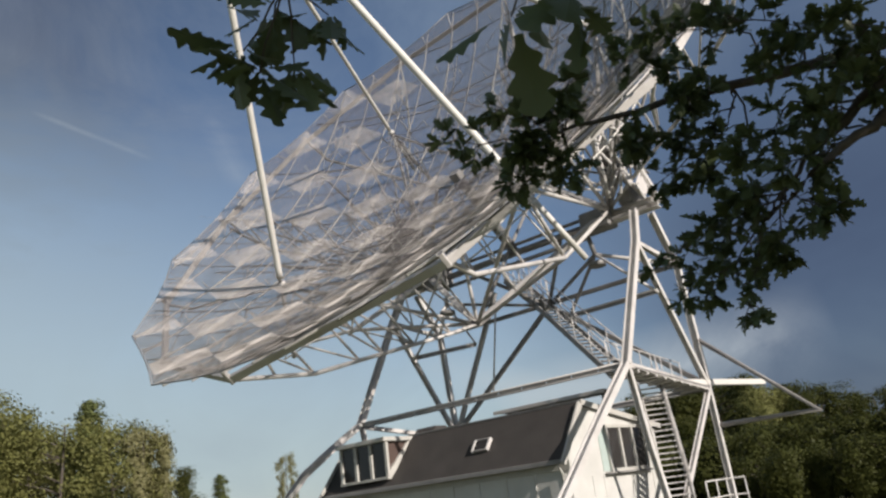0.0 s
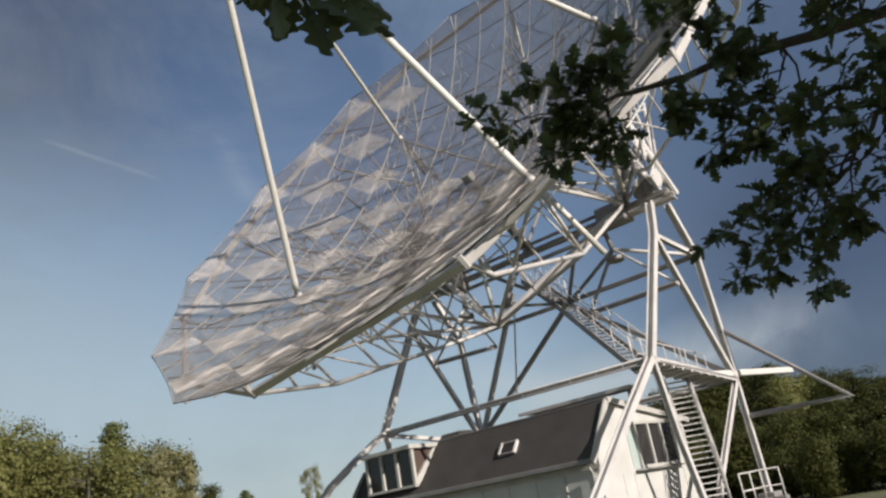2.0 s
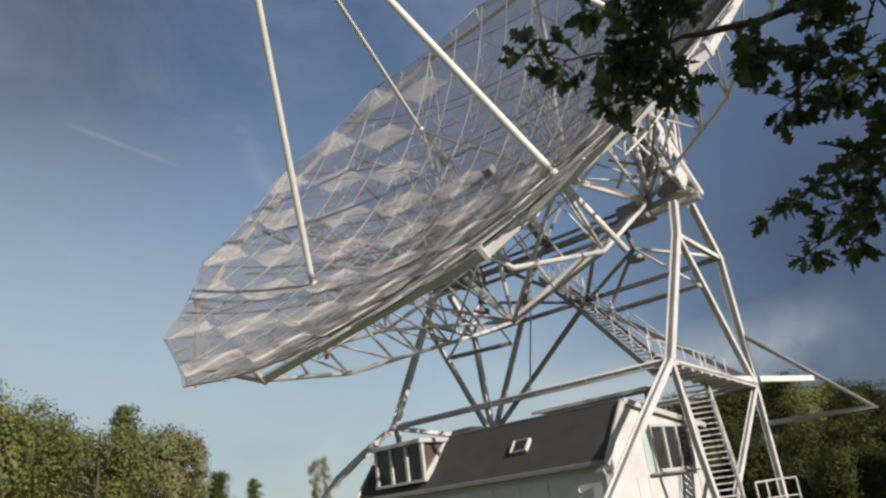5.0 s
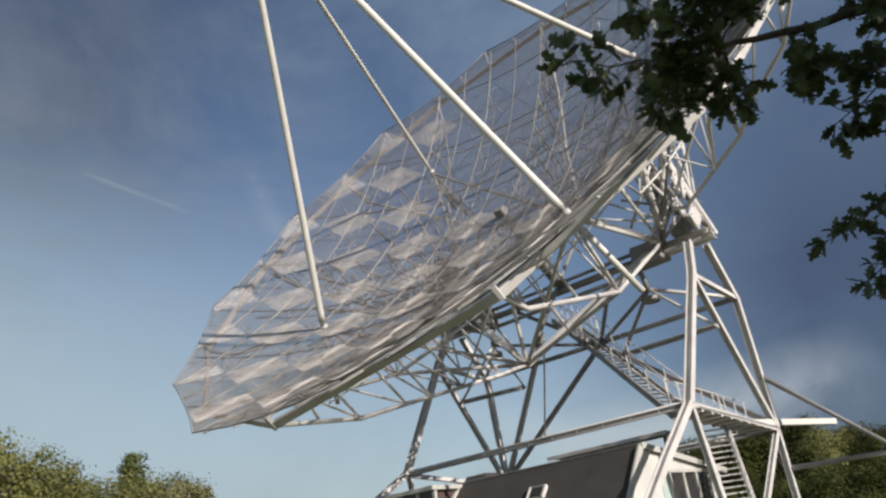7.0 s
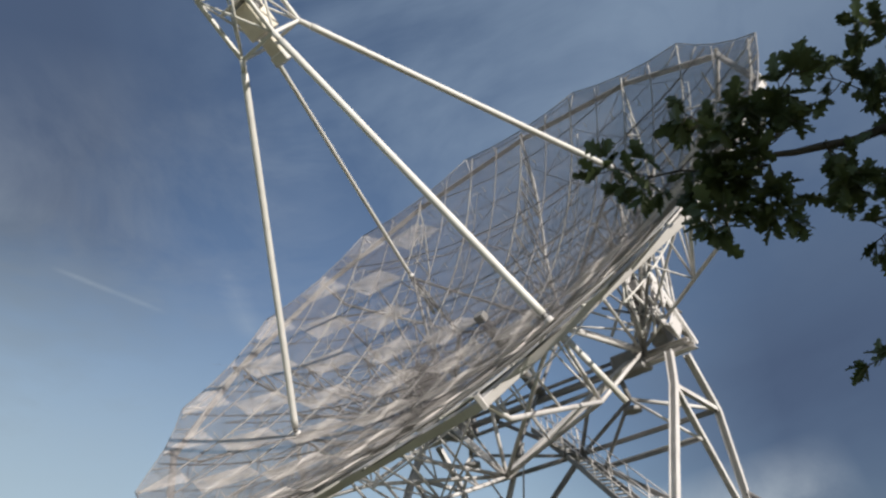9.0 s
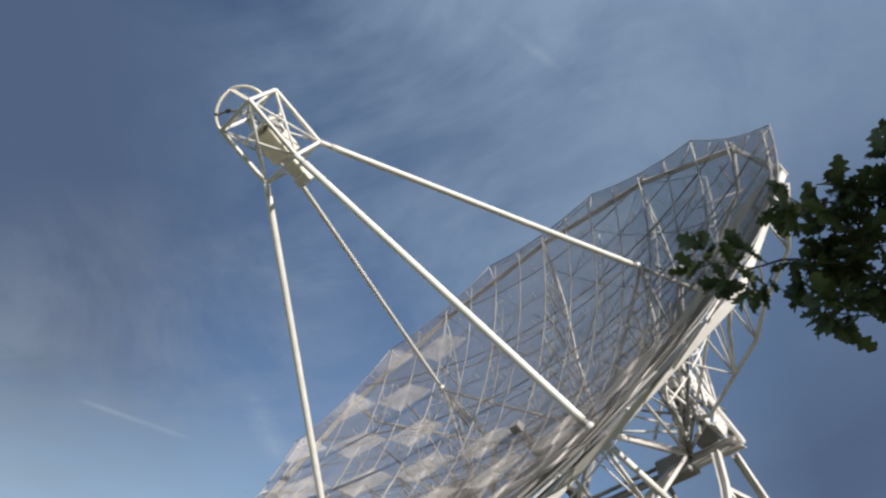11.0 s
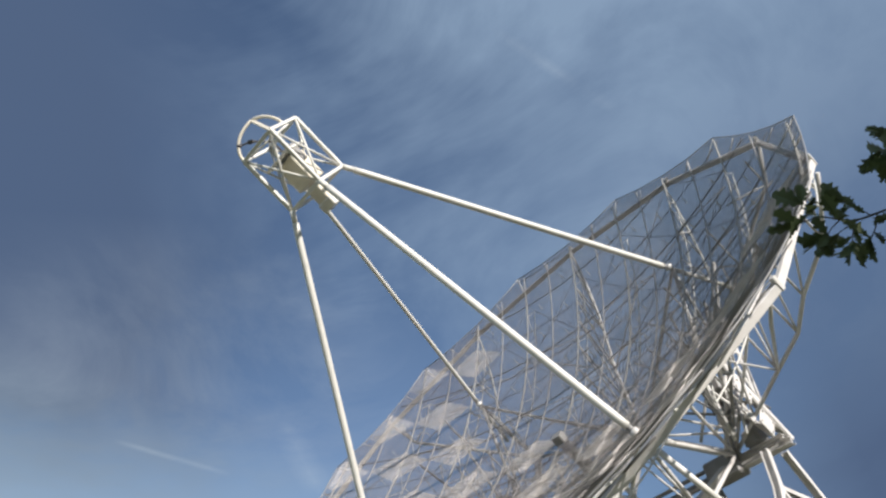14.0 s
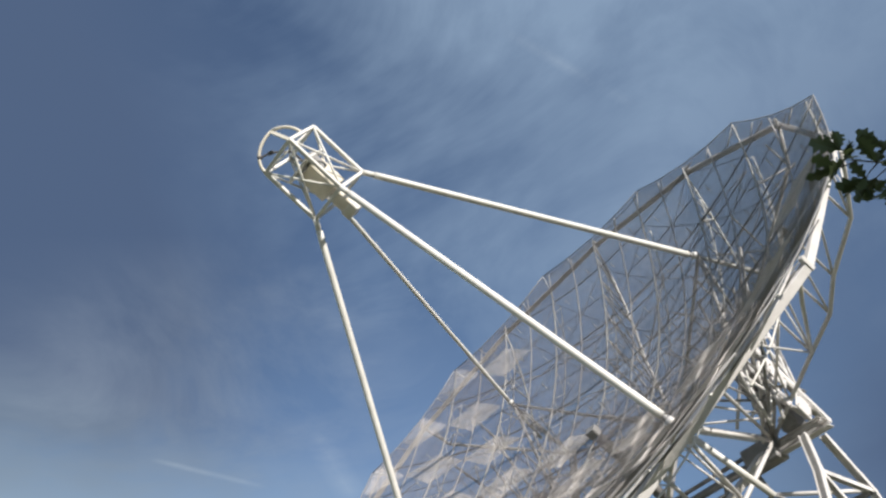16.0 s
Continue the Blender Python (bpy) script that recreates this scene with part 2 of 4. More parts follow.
def tp(a, b, z):
    """A point by its distance along the axle, ahead of the dish's middle, and height."""
    return SITE @ Vector((a, b, z))


def sag(r, phi):
    """How far the low edge of the dish hangs below the true paraboloid; phi from the lowest row."""
    phi = (phi + 180) % 360 - 180
    return 0.36 * max(0.0, math.cos(radians((phi - 12) * 1.4))) ** 0.7 * (r / 12.8) ** 4 if abs(phi - 12) < 64 else 0.0


def dp(r, deg, w=None, off=0.0):
    """A point of the dish by radius, angle, and height above the vertex (the paraboloid's own by default)."""
    t = radians(deg)
    w = r * r / DEEP - sag(r, deg - 45) + off if w is None else w
    return DISH_AT + DISH_TURN @ Vector((r * math.cos(t), r * math.sin(t), w))


def gp(p, q, off=0.0, w=None):
    """A point of the dish by its rows p (down the dish) and q (along the axle)."""
    w = (p * p + q * q) / DEEP - sag(math.hypot(p, q), math.degrees(math.atan2(q, p))) + off if w is None else w
    return DISH_AT + DISH_TURN @ Vector(((p - q) * H2, (p + q) * H2, w))


RIM = 12.5
MIDR = RIM * math.cos(radians(15))
CORNERS = []
for k in range(12):
    far = {0: 13.7, 1: 13.5, 11: 12.96}.get(k, RIM)
    CORNERS.append((far * math.cos(radians(15 + 30 * k)), far * math.sin(radians(15 + 30 * k))))
SIDES = []
for (x0, y0), (x1, y1) in zip(CORNERS, CORNERS[1:] + CORNERS[:1]):
    ln = math.hypot(x1 - x0, y1 - y0)
    nx, ny = (y1 - y0) / ln, -(x1 - x0) / ln
    SIDES.append((nx, ny, nx * x0 + ny * y0))


def clip(poly, slack=0.0):
    """The part of a flat polygon of rows inside the twelve-sided rim."""
    for nx, ny, lim in SIDES:
        lim -= slack
        out = []
        for (x0, y0), (x1, y1) in zip(poly, poly[1:] + poly[:1]):
            d0, d1 = x0 * nx + y0 * ny - lim, x1 * nx + y1 * ny - lim
            if d0 <= 0:
                out.append((x0, y0))
            if d0 * d1 < 0:
                s = d0 / (d0 - d1)
                out.append((x0 + (x1 - x0) * s, y0 + (y1 - y0) * s))
        poly = out
        if len(poly) < 3:
            return []
    return poly


def reach(c, way=0):
    """How far a row at c from the middle runs to either side before it meets the rim; way 0: a row of fixed q, 1: of fixed p."""
    ends = []
    for sign in (-1, 1):
        lo, hi = 0.0, 15.0
        for _ in range(30):
            m = (lo + hi) / 2
            x, y = (c, sign * m) if way else (sign * m, c)
            inside = all(x * nx + y * ny <= lim for nx, ny, lim in SIDES)
            lo, hi = (m, hi) if inside else (lo, m)
        ends.append(sign * (lo - 0.03))
    return ends


def area(poly):
    return abs(sum(x0 * y1 - x1 * y0 for (x0, y0), (x1, y1) in zip(poly, poly[1:] + poly[:1]))) / 2


telescope = tagged(empty("radio_telescope", tp(0, -2.7, 0)), "large white steel radio telescope with a see-through wire mesh dish", "telescope")

# ---- dish: ribs, rows, rim ----
PQ = 1.714                               # between purlins
RQ = 1.465                               # between ribs
for k in range(-8, 9):
    q = RQ * k
    if abs(q) > 12:
        continue
    e0, e1 = reach(q)
    pts = [gp(e0 + (e1 - e0) * i / 14, q, -0.06) for i in range(15)]
    if k % 2 == 0:
        rib = tube_part("rib", pts, 0.036, WHITE, telescope, "white tubular main rib with a laced lower chord", sides=6)
        depth = 0.6
        n = max(6, int((e1 - e0) / 1.0) // 2 * 2)
        f0, f1 = e0 + 1.6, e1 - 1.6
        tube_part("lower_chord", [gp(f0 + (f1 - f0) * i / 12, q, -depth) for i in range(13)], 0.025, WHITE, rib, sides=6)
        for i in range(n):
            s0, s1 = f0 + (f1 - f0) * i / n, f0 + (f1 - f0) * (i + 1) / n
            tube_part("lacing", [gp(s0, q, -0.06 if i % 2 else -depth), gp(s1, q, -depth if i % 2 else -0.06)], 0.018, WHITE, rib, sides=5)
    else:
        tube_part("thin_rib", pts, 0.03, STEEL, telescope, sides=6)
for k in range(-7, 8):
    p = PQ * k
    if abs(p) > 12:
        continue
    e0, e1 = reach(p, 1)
    tube_part("purlin", [gp(p, e0 + (e1 - e0) * i / 14, -0.1) for i in range(15)], 0.017 if k % 2 else 0.028, SHADED_STEEL, telescope, sides=6)
# slanting wind braces between the main ribs
for k in range(-4, 4):
    for j in range(-4, 4):
        q0, q1, p0, p1 = 2 * RQ * k, 2 * RQ * (k + 1), 2 * PQ * j, 2 * PQ * (j + 1)
        for p0, p1 in ((p0, p1), (p1, p0)):
            if max(math.hypot(p0, q0), math.hypot(p1, q1)) > 12.0:
                continue
            tube_part("wind_brace", [gp(p0, q0, -0.2), gp((p0 + p1) / 2, (q0 + q1) / 2, -0.2), gp(p1, q1, -0.2)], 0.016, SHADED_STEEL, telescope, sides=5)
for k in range(-2, 2):
    p = 2 * PQ * k
    e0, e1 = reach(p, 1)
    e0, e1 = e0 + 1.6, e1 - 1.6
    tube_part("lower_purlin", [gp(p, e0 + (e1 - e0) * i / 12, -0.48) for i in range(13)], 0.024, SHADED_STEEL, telescope, sides=6)
    n = 8
    for i in range(n):
        s0, s1 = e0 + (e1 - e0) * i / n, e0 + (e1 - e0) * (i + 1) / n
        tube_part("purlin_lacing", [gp(p, s0, -0.12 if i % 2 else -0.48), gp(p, s1, -0.48 if i % 2 else -0.12)], 0.02, STEEL, telescope, sides=5)
# short studs that hold the mesh off its frame
stud_bm = bmesh.new()
sweep(stud_bm, [(0, 0, -0.3), (0, 0, 0)], round_profile(0.02, 5))
stud_me = bpy.data.meshes.new("mesh_stud")
stud_bm.to_mesh(stud_me)
stud_bm.free()
stud_me.materials.append(WHITE)
for k in range(-7, 8):
    for j in range(-13, 14):
        q, p = RQ * (k + 0.5), PQ * (j + 0.5) / 2
        if (k + j) % 2 or math.hypot(p, q) > 11.3:
            continue
        ob = new("mesh_stud", stud_me)
        ob.parent = telescope
        ob.matrix_parent_inverse = Matrix.Translation(-telescope.location)
        ob.matrix_basis = Matrix.Translation(gp(p, q, 0.0)) @ DISH_TURN.to_4x4()
for i in range(12):
    c0, c1 = CORNERS[i], CORNERS[(i + 1) % 12]
    e = [(c0[0] + (c1[0] - c0[0]) * s / 4, c0[1] + (c1[1] - c0[1]) * s / 4) for s in range(5)]
    tube_part("rim_edge", [gp(x, y, 0.02) for x, y in e], 0.022, GREY_STEEL, telescope, sides=6)
JOINT_R = [MIDR - 0.1] * 12
JOINT_R[1:4] = 12.75, 13.0, 12.3


def rim_r(phi):
    """The rim's radius at an angle from the lowest row."""
    x, y = math.cos(radians(phi)), math.sin(radians(phi))
    return min(lim / (x * nx + y * ny) for nx, ny, lim in SIDES if x * nx + y * ny > 0.3)


for i in range(12):
    a0, a1 = 15 + 30 * i, 45 + 30 * i
    r0, r1 = JOINT_R[i], JOINT_R[(i + 1) % 12]
    beam_part("rim_beam", [dp(r0, a0, None, -0.32), dp(r1, a1, None, -0.32)], 0.14, 0.21, STEEL, telescope, "box-section steel rim beam", AXIS)
    bm = bmesh.new()
    sweep(bm, [dp(r0 + 0.03, a0, None, -0.44), dp(r0 + 0.03, a0, None, -0.08)], box_profile(0.12, 0.12), dp(1, a0, 0) - DISH_AT)
    part("rim_joint", bm, STEEL, telescope)
    for s in (0.25, 0.5, 0.75):
        u = dp(r0, a0, None, -0.2) * (1 - s) + dp(r1, a1, None, -0.2) * s
        mid = a0 + 30 * s
        ro = rim_r(mid - 45) - 0.04
        tube_part("rim_bracket", [u, dp(ro, mid, None, 0.0)], 0.025, STEEL, telescope, sides=5)

# ---- dish: wire mesh ----
for k in range(-5, 5):
    for j in range(-8, 8):
        q0, q1, p0, p1 = 2 * RQ * k, 2 * RQ * (k + 1), PQ * j, PQ * j + PQ
        n = 4
        bm = bmesh.new()
        for s in range(n):
            qa, qb = q0 + (q1 - q0) * s / n, q0 + (q1 - q0) * (s + 1) / n
            poly = clip([(p0, qa), (p1, qa), (p1, qb), (p0, qb)])
            if len(poly) > 2 and area(poly) > 0.01:
                bm.faces.new([bm.verts.new(gp(x, y, 0.0)) for x, y in poly])
        if bm.faces:
            bmesh.ops.remove_doubles(bm, verts=bm.verts[:], dist=0.002)
            part("mesh_panel", bm, MESH_OPEN, telescope)
        else:
            bm.free()
# the wires themselves, edge on to the surface
wv, wf = [], []
STEP, TALL = 0.024, 0.0026
n_rows = int(13.0 / STEP)
for way in range(2):
    for k in range(-n_rows, n_rows + 1):
        c = k * STEP
        e0, e1 = reach(c, 0 if way else 1)
        n = max(2, int((e1 - e0) / 1.6))
        base = len(wv)
        for i in range(n + 1):
            t = e0 + (e1 - e0) * i / n
            p, q = (t, c) if way else (c, t)
            wv.append(gp(p, q, 0.004))
            wv.append(gp(p, q, 0.004 + TALL))
        for i in range(n):
            b0 = base + 2 * i
            wf.append((b0, b0 + 2, b0 + 3, b0 + 1))
wire_me = bpy.data.meshes.new("wire_cloth")
wire_me.from_pydata([tuple(v) for v in wv], [], wf)
wire_me.materials.append(WIRE)
wire_ob = new("wire_cloth", wire_me)
wire_ob.parent = telescope
wire_ob.matrix_parent_inverse = Matrix.Translation(-telescope.location)
tagged(wire_ob, "fine galvanised wire cloth of the dish", kind="stuff")
DP, HALF = 2.7, 0.9
dense_v, dense_f = [], []


def dense_wires(p0, q0):
    """Upright wires across one diamond of the denser cloth."""
    for way in range(2):
        lim = RQ if way else HALF
        for i in range(-int(lim / 0.024), int(lim / 0.024) + 1):
            c = i * 0.024
            half = (1 - abs(c) / lim) * (HALF if way else RQ)
            ends = [(p0 - half, q0 + c), (p0 + half, q0 + c)] if way else [(p0 + c, q0 - half), (p0 + c, q0 + half)]
            if half < 0.05 or any(x * nx + y * ny > lim_ for x, y in ends for nx, ny, lim_ in SIDES):
                continue
            mid = ((ends[0][0] + ends[1][0]) / 2, (ends[0][1] + ends[1][1]) / 2)
            base = len(dense_v)
            for x, y in (ends[0], mid, ends[1]):
                dense_v.extend((gp(x, y, 0.016), gp(x, y, 0.0204)))
            dense_f.extend(((base, base + 2, base + 3, base + 1), (base + 2, base + 4, base + 5, base + 3)))


for k in range(-5, 6):
    for i in range(-9, 10):
        if (i + k) % 2 == 0:
            continue
        p0, q0 = DP * k, RQ * i
        # sunlight put into the layout: pale panels only where it shows them up
        if not (p0 > 1.0 or q0 < -5.0 or (q0 > 9.0 and p0 > -4.0) or (p0 > -1.0 and q0 < 0)):
            continue
        bm = bmesh.new()
        for tri in ([(p0 - HALF, q0), (p0, q0 + RQ), (p0, q0)], [(p0, q0 + RQ), (p0 + HALF, q0), (p0, q0)], [(p0 + HALF, q0), (p0, q0 - RQ), (p0, q0)], [(p0, q0 - RQ), (p0 - HALF, q0), (p0, q0)]):
            poly = clip(tri, 0.02)
            if len(poly) > 2 and area(poly) > 0.02:
                bm.faces.new([bm.verts.new(gp(x, y, 0.015)) for x, y in poly])
        if bm.faces:
            bmesh.ops.remove_doubles(bm, verts=bm.verts[:], dist=0.002)
            part("dense_mesh_panel", bm, MESH_DENSE, telescope, "pale panel of denser wire mesh")
            dense_wires(p0, q0)
        else:
            bm.free()
dense_me = bpy.data.meshes.new("dense_wire_cloth")
dense_me.from_pydata([tuple(v) for v in dense_v], [], dense_f)
dense_me.materials.append(PALE_WIRE)
dense_ob = new("dense_wire_cloth", dense_me)
dense_ob.parent = telescope
dense_ob.matrix_parent_inverse = Matrix.Translation(-telescope.location)
tagged(dense_ob, "fine pale wires of the denser mesh panels", kind="stuff")

# ---- dish: back trusses ----
CHORD = [(11.9, 2.35), (11.6, 1.85), (10.85, 0.72), (9.4, -0.33), (8.55, -1.2), (7.35, -1.87), (5.74, -2.8), (4.4, -3.6)]
LOW_CHORD = [(12.75, 2.7), (11.8, 1.77), (10.85, 0.84), (9.4, -0.17), (8.55, -0.77), (7.35, -1.62), (5.74, -2.75), (4.4, -3.6)]
UP_CHORD = [(11.75, 2.8), (10.95, 1.9), (10.1, 1.02), (9.3, 0.35), (8.45, -0.27), (6.65, -1.41), (5.5, -2.5), (4.4, -3.6)]
for k in range(4):
    a = 45 + 90 * k
    pts = [dp(r, a, w) for r, w in (LOW_CHORD if k == 0 else UP_CHORD if k == 2 else CHORD)]
    truss = tube_part("main_truss", pts, 0.062, STEEL, telescope, "tubular back truss under the dish", 10)
    for i in range(1, len(pts)):
        r0, r1 = CHORD[i - 1][0], CHORD[i][0]
        tube_part("brace", [pts[i], dp(r1, a, None, -0.1)], 0.04, STEEL, truss)
        if i > 1:
            tube_part("brace", [pts[i], dp(r0, a, None, -0.1)], 0.034, STEEL, truss)
        if i == 5:
            for s in (-1, 1):
                tube_part("brace", [pts[i], dp(math.hypot(r1, 3.0), a + s * math.degrees(math.atan2(3.0, r1)), None, -0.6)], 0.03, STEEL, truss, sides=6)
    for s in (-1, 1):
        c = a + 45
        b1 = c + 15 * s
        h = a if s < 0 else a + 90
        q_ = [dp(12.95, b1, 2.85) if b1 == 75 else dp(12.0, b1, 2.7), dp(11.2, b1, 1.42), dp(6.72, c, -1.98), dp(4.4, h, -3.6)]
        if b1 in (195, 255):
            # the two upper side trusses run straight under a rib
            q = 4 * RQ * (1 if b1 == 195 else -1)
            q_ = [gp(p, q, 0, w) for p, w in ((-9.95, 2.75), (-9.4, 2.1), (-8.2, 1.02), (-7.2, 0.28), (-5.95, -0.46))]
            side = tube_part("side_truss", q_, 0.042, WHITE, telescope, "white tubular side truss under the dish's upper half", 10)
            for o, p in ((1, -8.85), (2, -8.4), (2, -6.86), (3, -7.1), (4, -5.14)):
                tube_part("brace", [q_[o], gp(p, q, -0.08)], 0.028, WHITE, side)
            tube_part("brace", [q_[4], dp(6.72, c, -1.98)], 0.045, GREY_STEEL, side)
            tube_part("side_truss", [dp(6.72, c, -1.98), dp(4.4, h, -3.6)], 0.068, STEEL, telescope, "", 10)
            continue
        if b1 in (105, 345):
            node = dp(7.35, a + (90 if s > 0 else 0), -1.87) if b1 == 105 else dp(7.35, 315, -1.87)
            q_ = [dp(12.0, b1, 2.6), dp(11.4, b1, 1.9), node]
            tube_part("side_truss", q_, 0.05, STEEL, telescope, "thin tubular side truss under the dish", 8)
            tube_part("side_truss", [dp(6.72, c, -1.98), dp(4.4, h, -3.6)], 0.068, STEEL, telescope, "", 10)
            continue
        side = tube_part("side_truss", q_, 0.068, STEEL, telescope, "tubular side truss under the dish", 10)
        for u0, u1, f in ((1, 2, 0.0), (1, 2, 0.5), (1, 2, 1.0), (2, 3, 0.5)):
            o = q_[u0].lerp(q_[u1], f)
            loc = DISH_TURN.transposed() @ (o - DISH_AT)
            r, t = math.hypot(loc.x, loc.y), math.degrees(math.atan2(loc.y, loc.x))
            tube_part("brace", [o, dp(r, t, None, -0.1)], 0.035, STEEL, side)
            tube_part("brace", [o, dp(max(r - 1.5, 0.8), t, None, -0.1)], 0.03, STEEL, side)
hubs = [dp(4.4, 45 + 90 * k, -3.6) for k in range(4)]
for k in range(4):
    beam_part("hub_frame_bar", [hubs[k], hubs[(k + 1) % 4]], 0.22, 0.22, STEEL, telescope, "", AXIS)
    tube_part("hub_brace", [hubs[k], dp(7.5, 90 * k + 90, None, -0.12)], 0.07, STEEL, telescope)
    tube_part("hub_brace", [hubs[k], dp(7.5, 90 * k, None, -0.12)], 0.07, STEEL, telescope)
    tube_part("hub_brace", [hubs[k], dp(1.2, 45 + 90 * k, None, -0.2)], 0.07, STEEL, telescope)
    tube_part("hub_post", [dp(7.5, 90 * k, None, -0.1), dp(6.72, 90 * k, -1.98)], 0.06, STEEL, telescope)
for k in (1, 3):
    mid = 45 + 90 * k
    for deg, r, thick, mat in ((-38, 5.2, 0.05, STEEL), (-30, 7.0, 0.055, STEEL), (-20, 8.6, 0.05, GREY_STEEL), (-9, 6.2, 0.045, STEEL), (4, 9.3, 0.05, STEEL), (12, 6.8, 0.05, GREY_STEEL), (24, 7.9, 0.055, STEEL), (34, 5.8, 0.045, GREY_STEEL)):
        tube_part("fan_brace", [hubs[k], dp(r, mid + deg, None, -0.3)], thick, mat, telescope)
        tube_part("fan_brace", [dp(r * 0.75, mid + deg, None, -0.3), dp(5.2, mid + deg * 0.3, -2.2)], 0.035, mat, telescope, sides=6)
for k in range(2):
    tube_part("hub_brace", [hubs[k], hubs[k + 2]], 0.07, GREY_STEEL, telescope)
bm = bmesh.new()
sweep(bm, [dp(0.01, 0, -3.9), dp(0.01, 0, -0.25)], round_profile(0.2, 20), None, True)
part("hub_drum", bm, GREY_STEEL, telescope, "grey steel hub drum behind the dish")
for rad, w, thick in ((1.5, -0.9, 0.05), (1.05, -1.6, 0.045), (0.6, -2.3, 0.05)):
    tube_part("hub_ring", [dp(rad, 15 * i, w) for i in range(25)], thick, WHITE, telescope, "white tubular ring behind the dish's centre")
for i in range(8):
    tube_part("hub_stay", [dp(1.5, 45 * i, -0.9), dp(1.05, 45 * i + 22, -1.6), dp(0.6, 45 * i, -2.3)], 0.035, WHITE if i % 2 else STEEL, telescope, sides=6)
    tube_part("hub_stay", [dp(1.5, 45 * i, -0.9), dp(2.6, 45 * i + 12, None, -0.25)], 0.03, WHITE, telescope, sides=6)
bm = bmesh.new()
sweep(bm, [gp(0.35, 0.2, 0.03), gp(0.35, 0.2, 0.34)], box_profile(0.4, 0.34), None)
part("centre_box", bm, GREY_STEEL, telescope, "small grey box at the dish's centre")

# ---- feed legs and feed cabin ----
CREAM = shader("cream_paint", (0.72, 0.66, 0.55), 0.5, vary=0.2, scale=2)
for k in range(4):
    foot, head = dp((7.5, 7.4, 7.35, 7.6)[k], 90 * k, 1.25), dp(1.15, 90 * k, 12.0)
    leg = tube_part("feed_leg", [foot.lerp(head, 0.012 + 0.953 * i / 40) for i in range(41)], 0.085 if k == 3 else 0.115, WHITE, telescope, "slimmer white tubular feed support leg" if k == 3 else "white tubular feed support leg", 24)
    tube_part("end_cap", [foot, foot.lerp(head, 0.012)], 0.085, GREY_STEEL, leg, sides=12)
    tube_part("end_fork", [foot.lerp(head, 0.965), head], 0.095, WHITE, leg, sides=10)
    tube_part("foot_plate", [foot, dp(7.5, 90 * k, 1.1)], 0.13, STEEL, leg, sides=12)
    tube_part("foot_rod", [foot + (foot - head).normalized() * 0.25, foot + (foot - head).normalized() * 2.95], 0.085, WHITE, leg, sides=12)
FW0, FW1, FR = 12.0, 14.28, 1.15
for k in range(4):
    a = 90 * k
    beam_part("feed_post", [dp(FR, a, FW0 - 0.1), dp(FR, a, FW1)], 0.13, 0.13, WHITE, telescope, "white steel corner post of the feed cage", AXLE)
    for w in (FW0, FW1):
        beam_part("feed_rail", [dp(FR, a, w), dp(FR, a + 90, w)], 0.11, 0.11, WHITE, telescope, "", AXIS)
    tube_part("feed_brace", [dp(FR, a, FW0), dp(FR, a + 90, FW1)], 0.04, WHITE, telescope)
    tube_part("feed_brace", [dp(FR, a + 90, FW0), dp(FR, a, FW1)], 0.04, WHITE, telescope)
APEX = FW1 + 0.88
# bowed from one corner up to the apex, then flatter down to the middle of the far rail
hoop = [dp(FR * math.cos(math.pi * i / 32), 0, FW1 + (APEX - FW1) * math.sin(math.pi * i / 32)) for i in range(17)]
tube_part("cage_hoop", hoop, 0.055, CREAM, telescope, "cream tubular hoop over the feed cage")
hoop = [dp(FR * 0.707 * math.cos(math.pi * i / 32) ** 1.5, 135, FW1 + (APEX - FW1) * math.sin(math.pi * i / 32)) for i in range(17)]
tube_part("cage_hoop", hoop, 0.055, CREAM, telescope)
beam_part("hoop_stay", [dp(0, 0, APEX), dp(FR, 90, FW1)], 0.12, 0.07, CREAM, telescope, "cream flat stay of the cage hoop", AXIS)
tube_part("hoop_stay", [dp(0.98, 0, FW1 + 0.52), dp(0.5, 0, FW1 + 0.36), dp(0.0, 0, FW1 - 0.1), dp(0.1, 90, FW1 - 0.6)], 0.035, DARK_STEEL, telescope, "dark steel pipe run to the hoop")
tube_part("hoop_joint", [dp(0.98, 0, FW1 + 0.53), dp(0.84, 0, FW1 + 0.47)], 0.075, DARK_STEEL, telescope)
tube_part("hoop_joint", [dp(0.62, 0, FW1 + 0.4), dp(0.44, 0, FW1 + 0.32)], 0.07, DARK_STEEL, telescope)
tube_part("cage_bar", [dp(FR, 0, FW1), dp(FR, 180, FW1)], 0.04, WHITE, telescope)
tube_part("cage_bar", [dp(FR, 90, FW1), dp(FR, 270, FW1)], 0.04, WHITE, telescope)


def dish_box(name, x, y, w, hx, hy, hw, mat, label, turn=0):
    m = Matrix.Translation(DISH_AT) @ DISH_TURN.to_4x4() @ Matrix.Rotation(radians(turn), 4, "Z")
    return box_part(name, (x - hx, y - hy, w - hw), (x + hx, y + hy, w + hw), mat, telescope, label, m, 0.03)


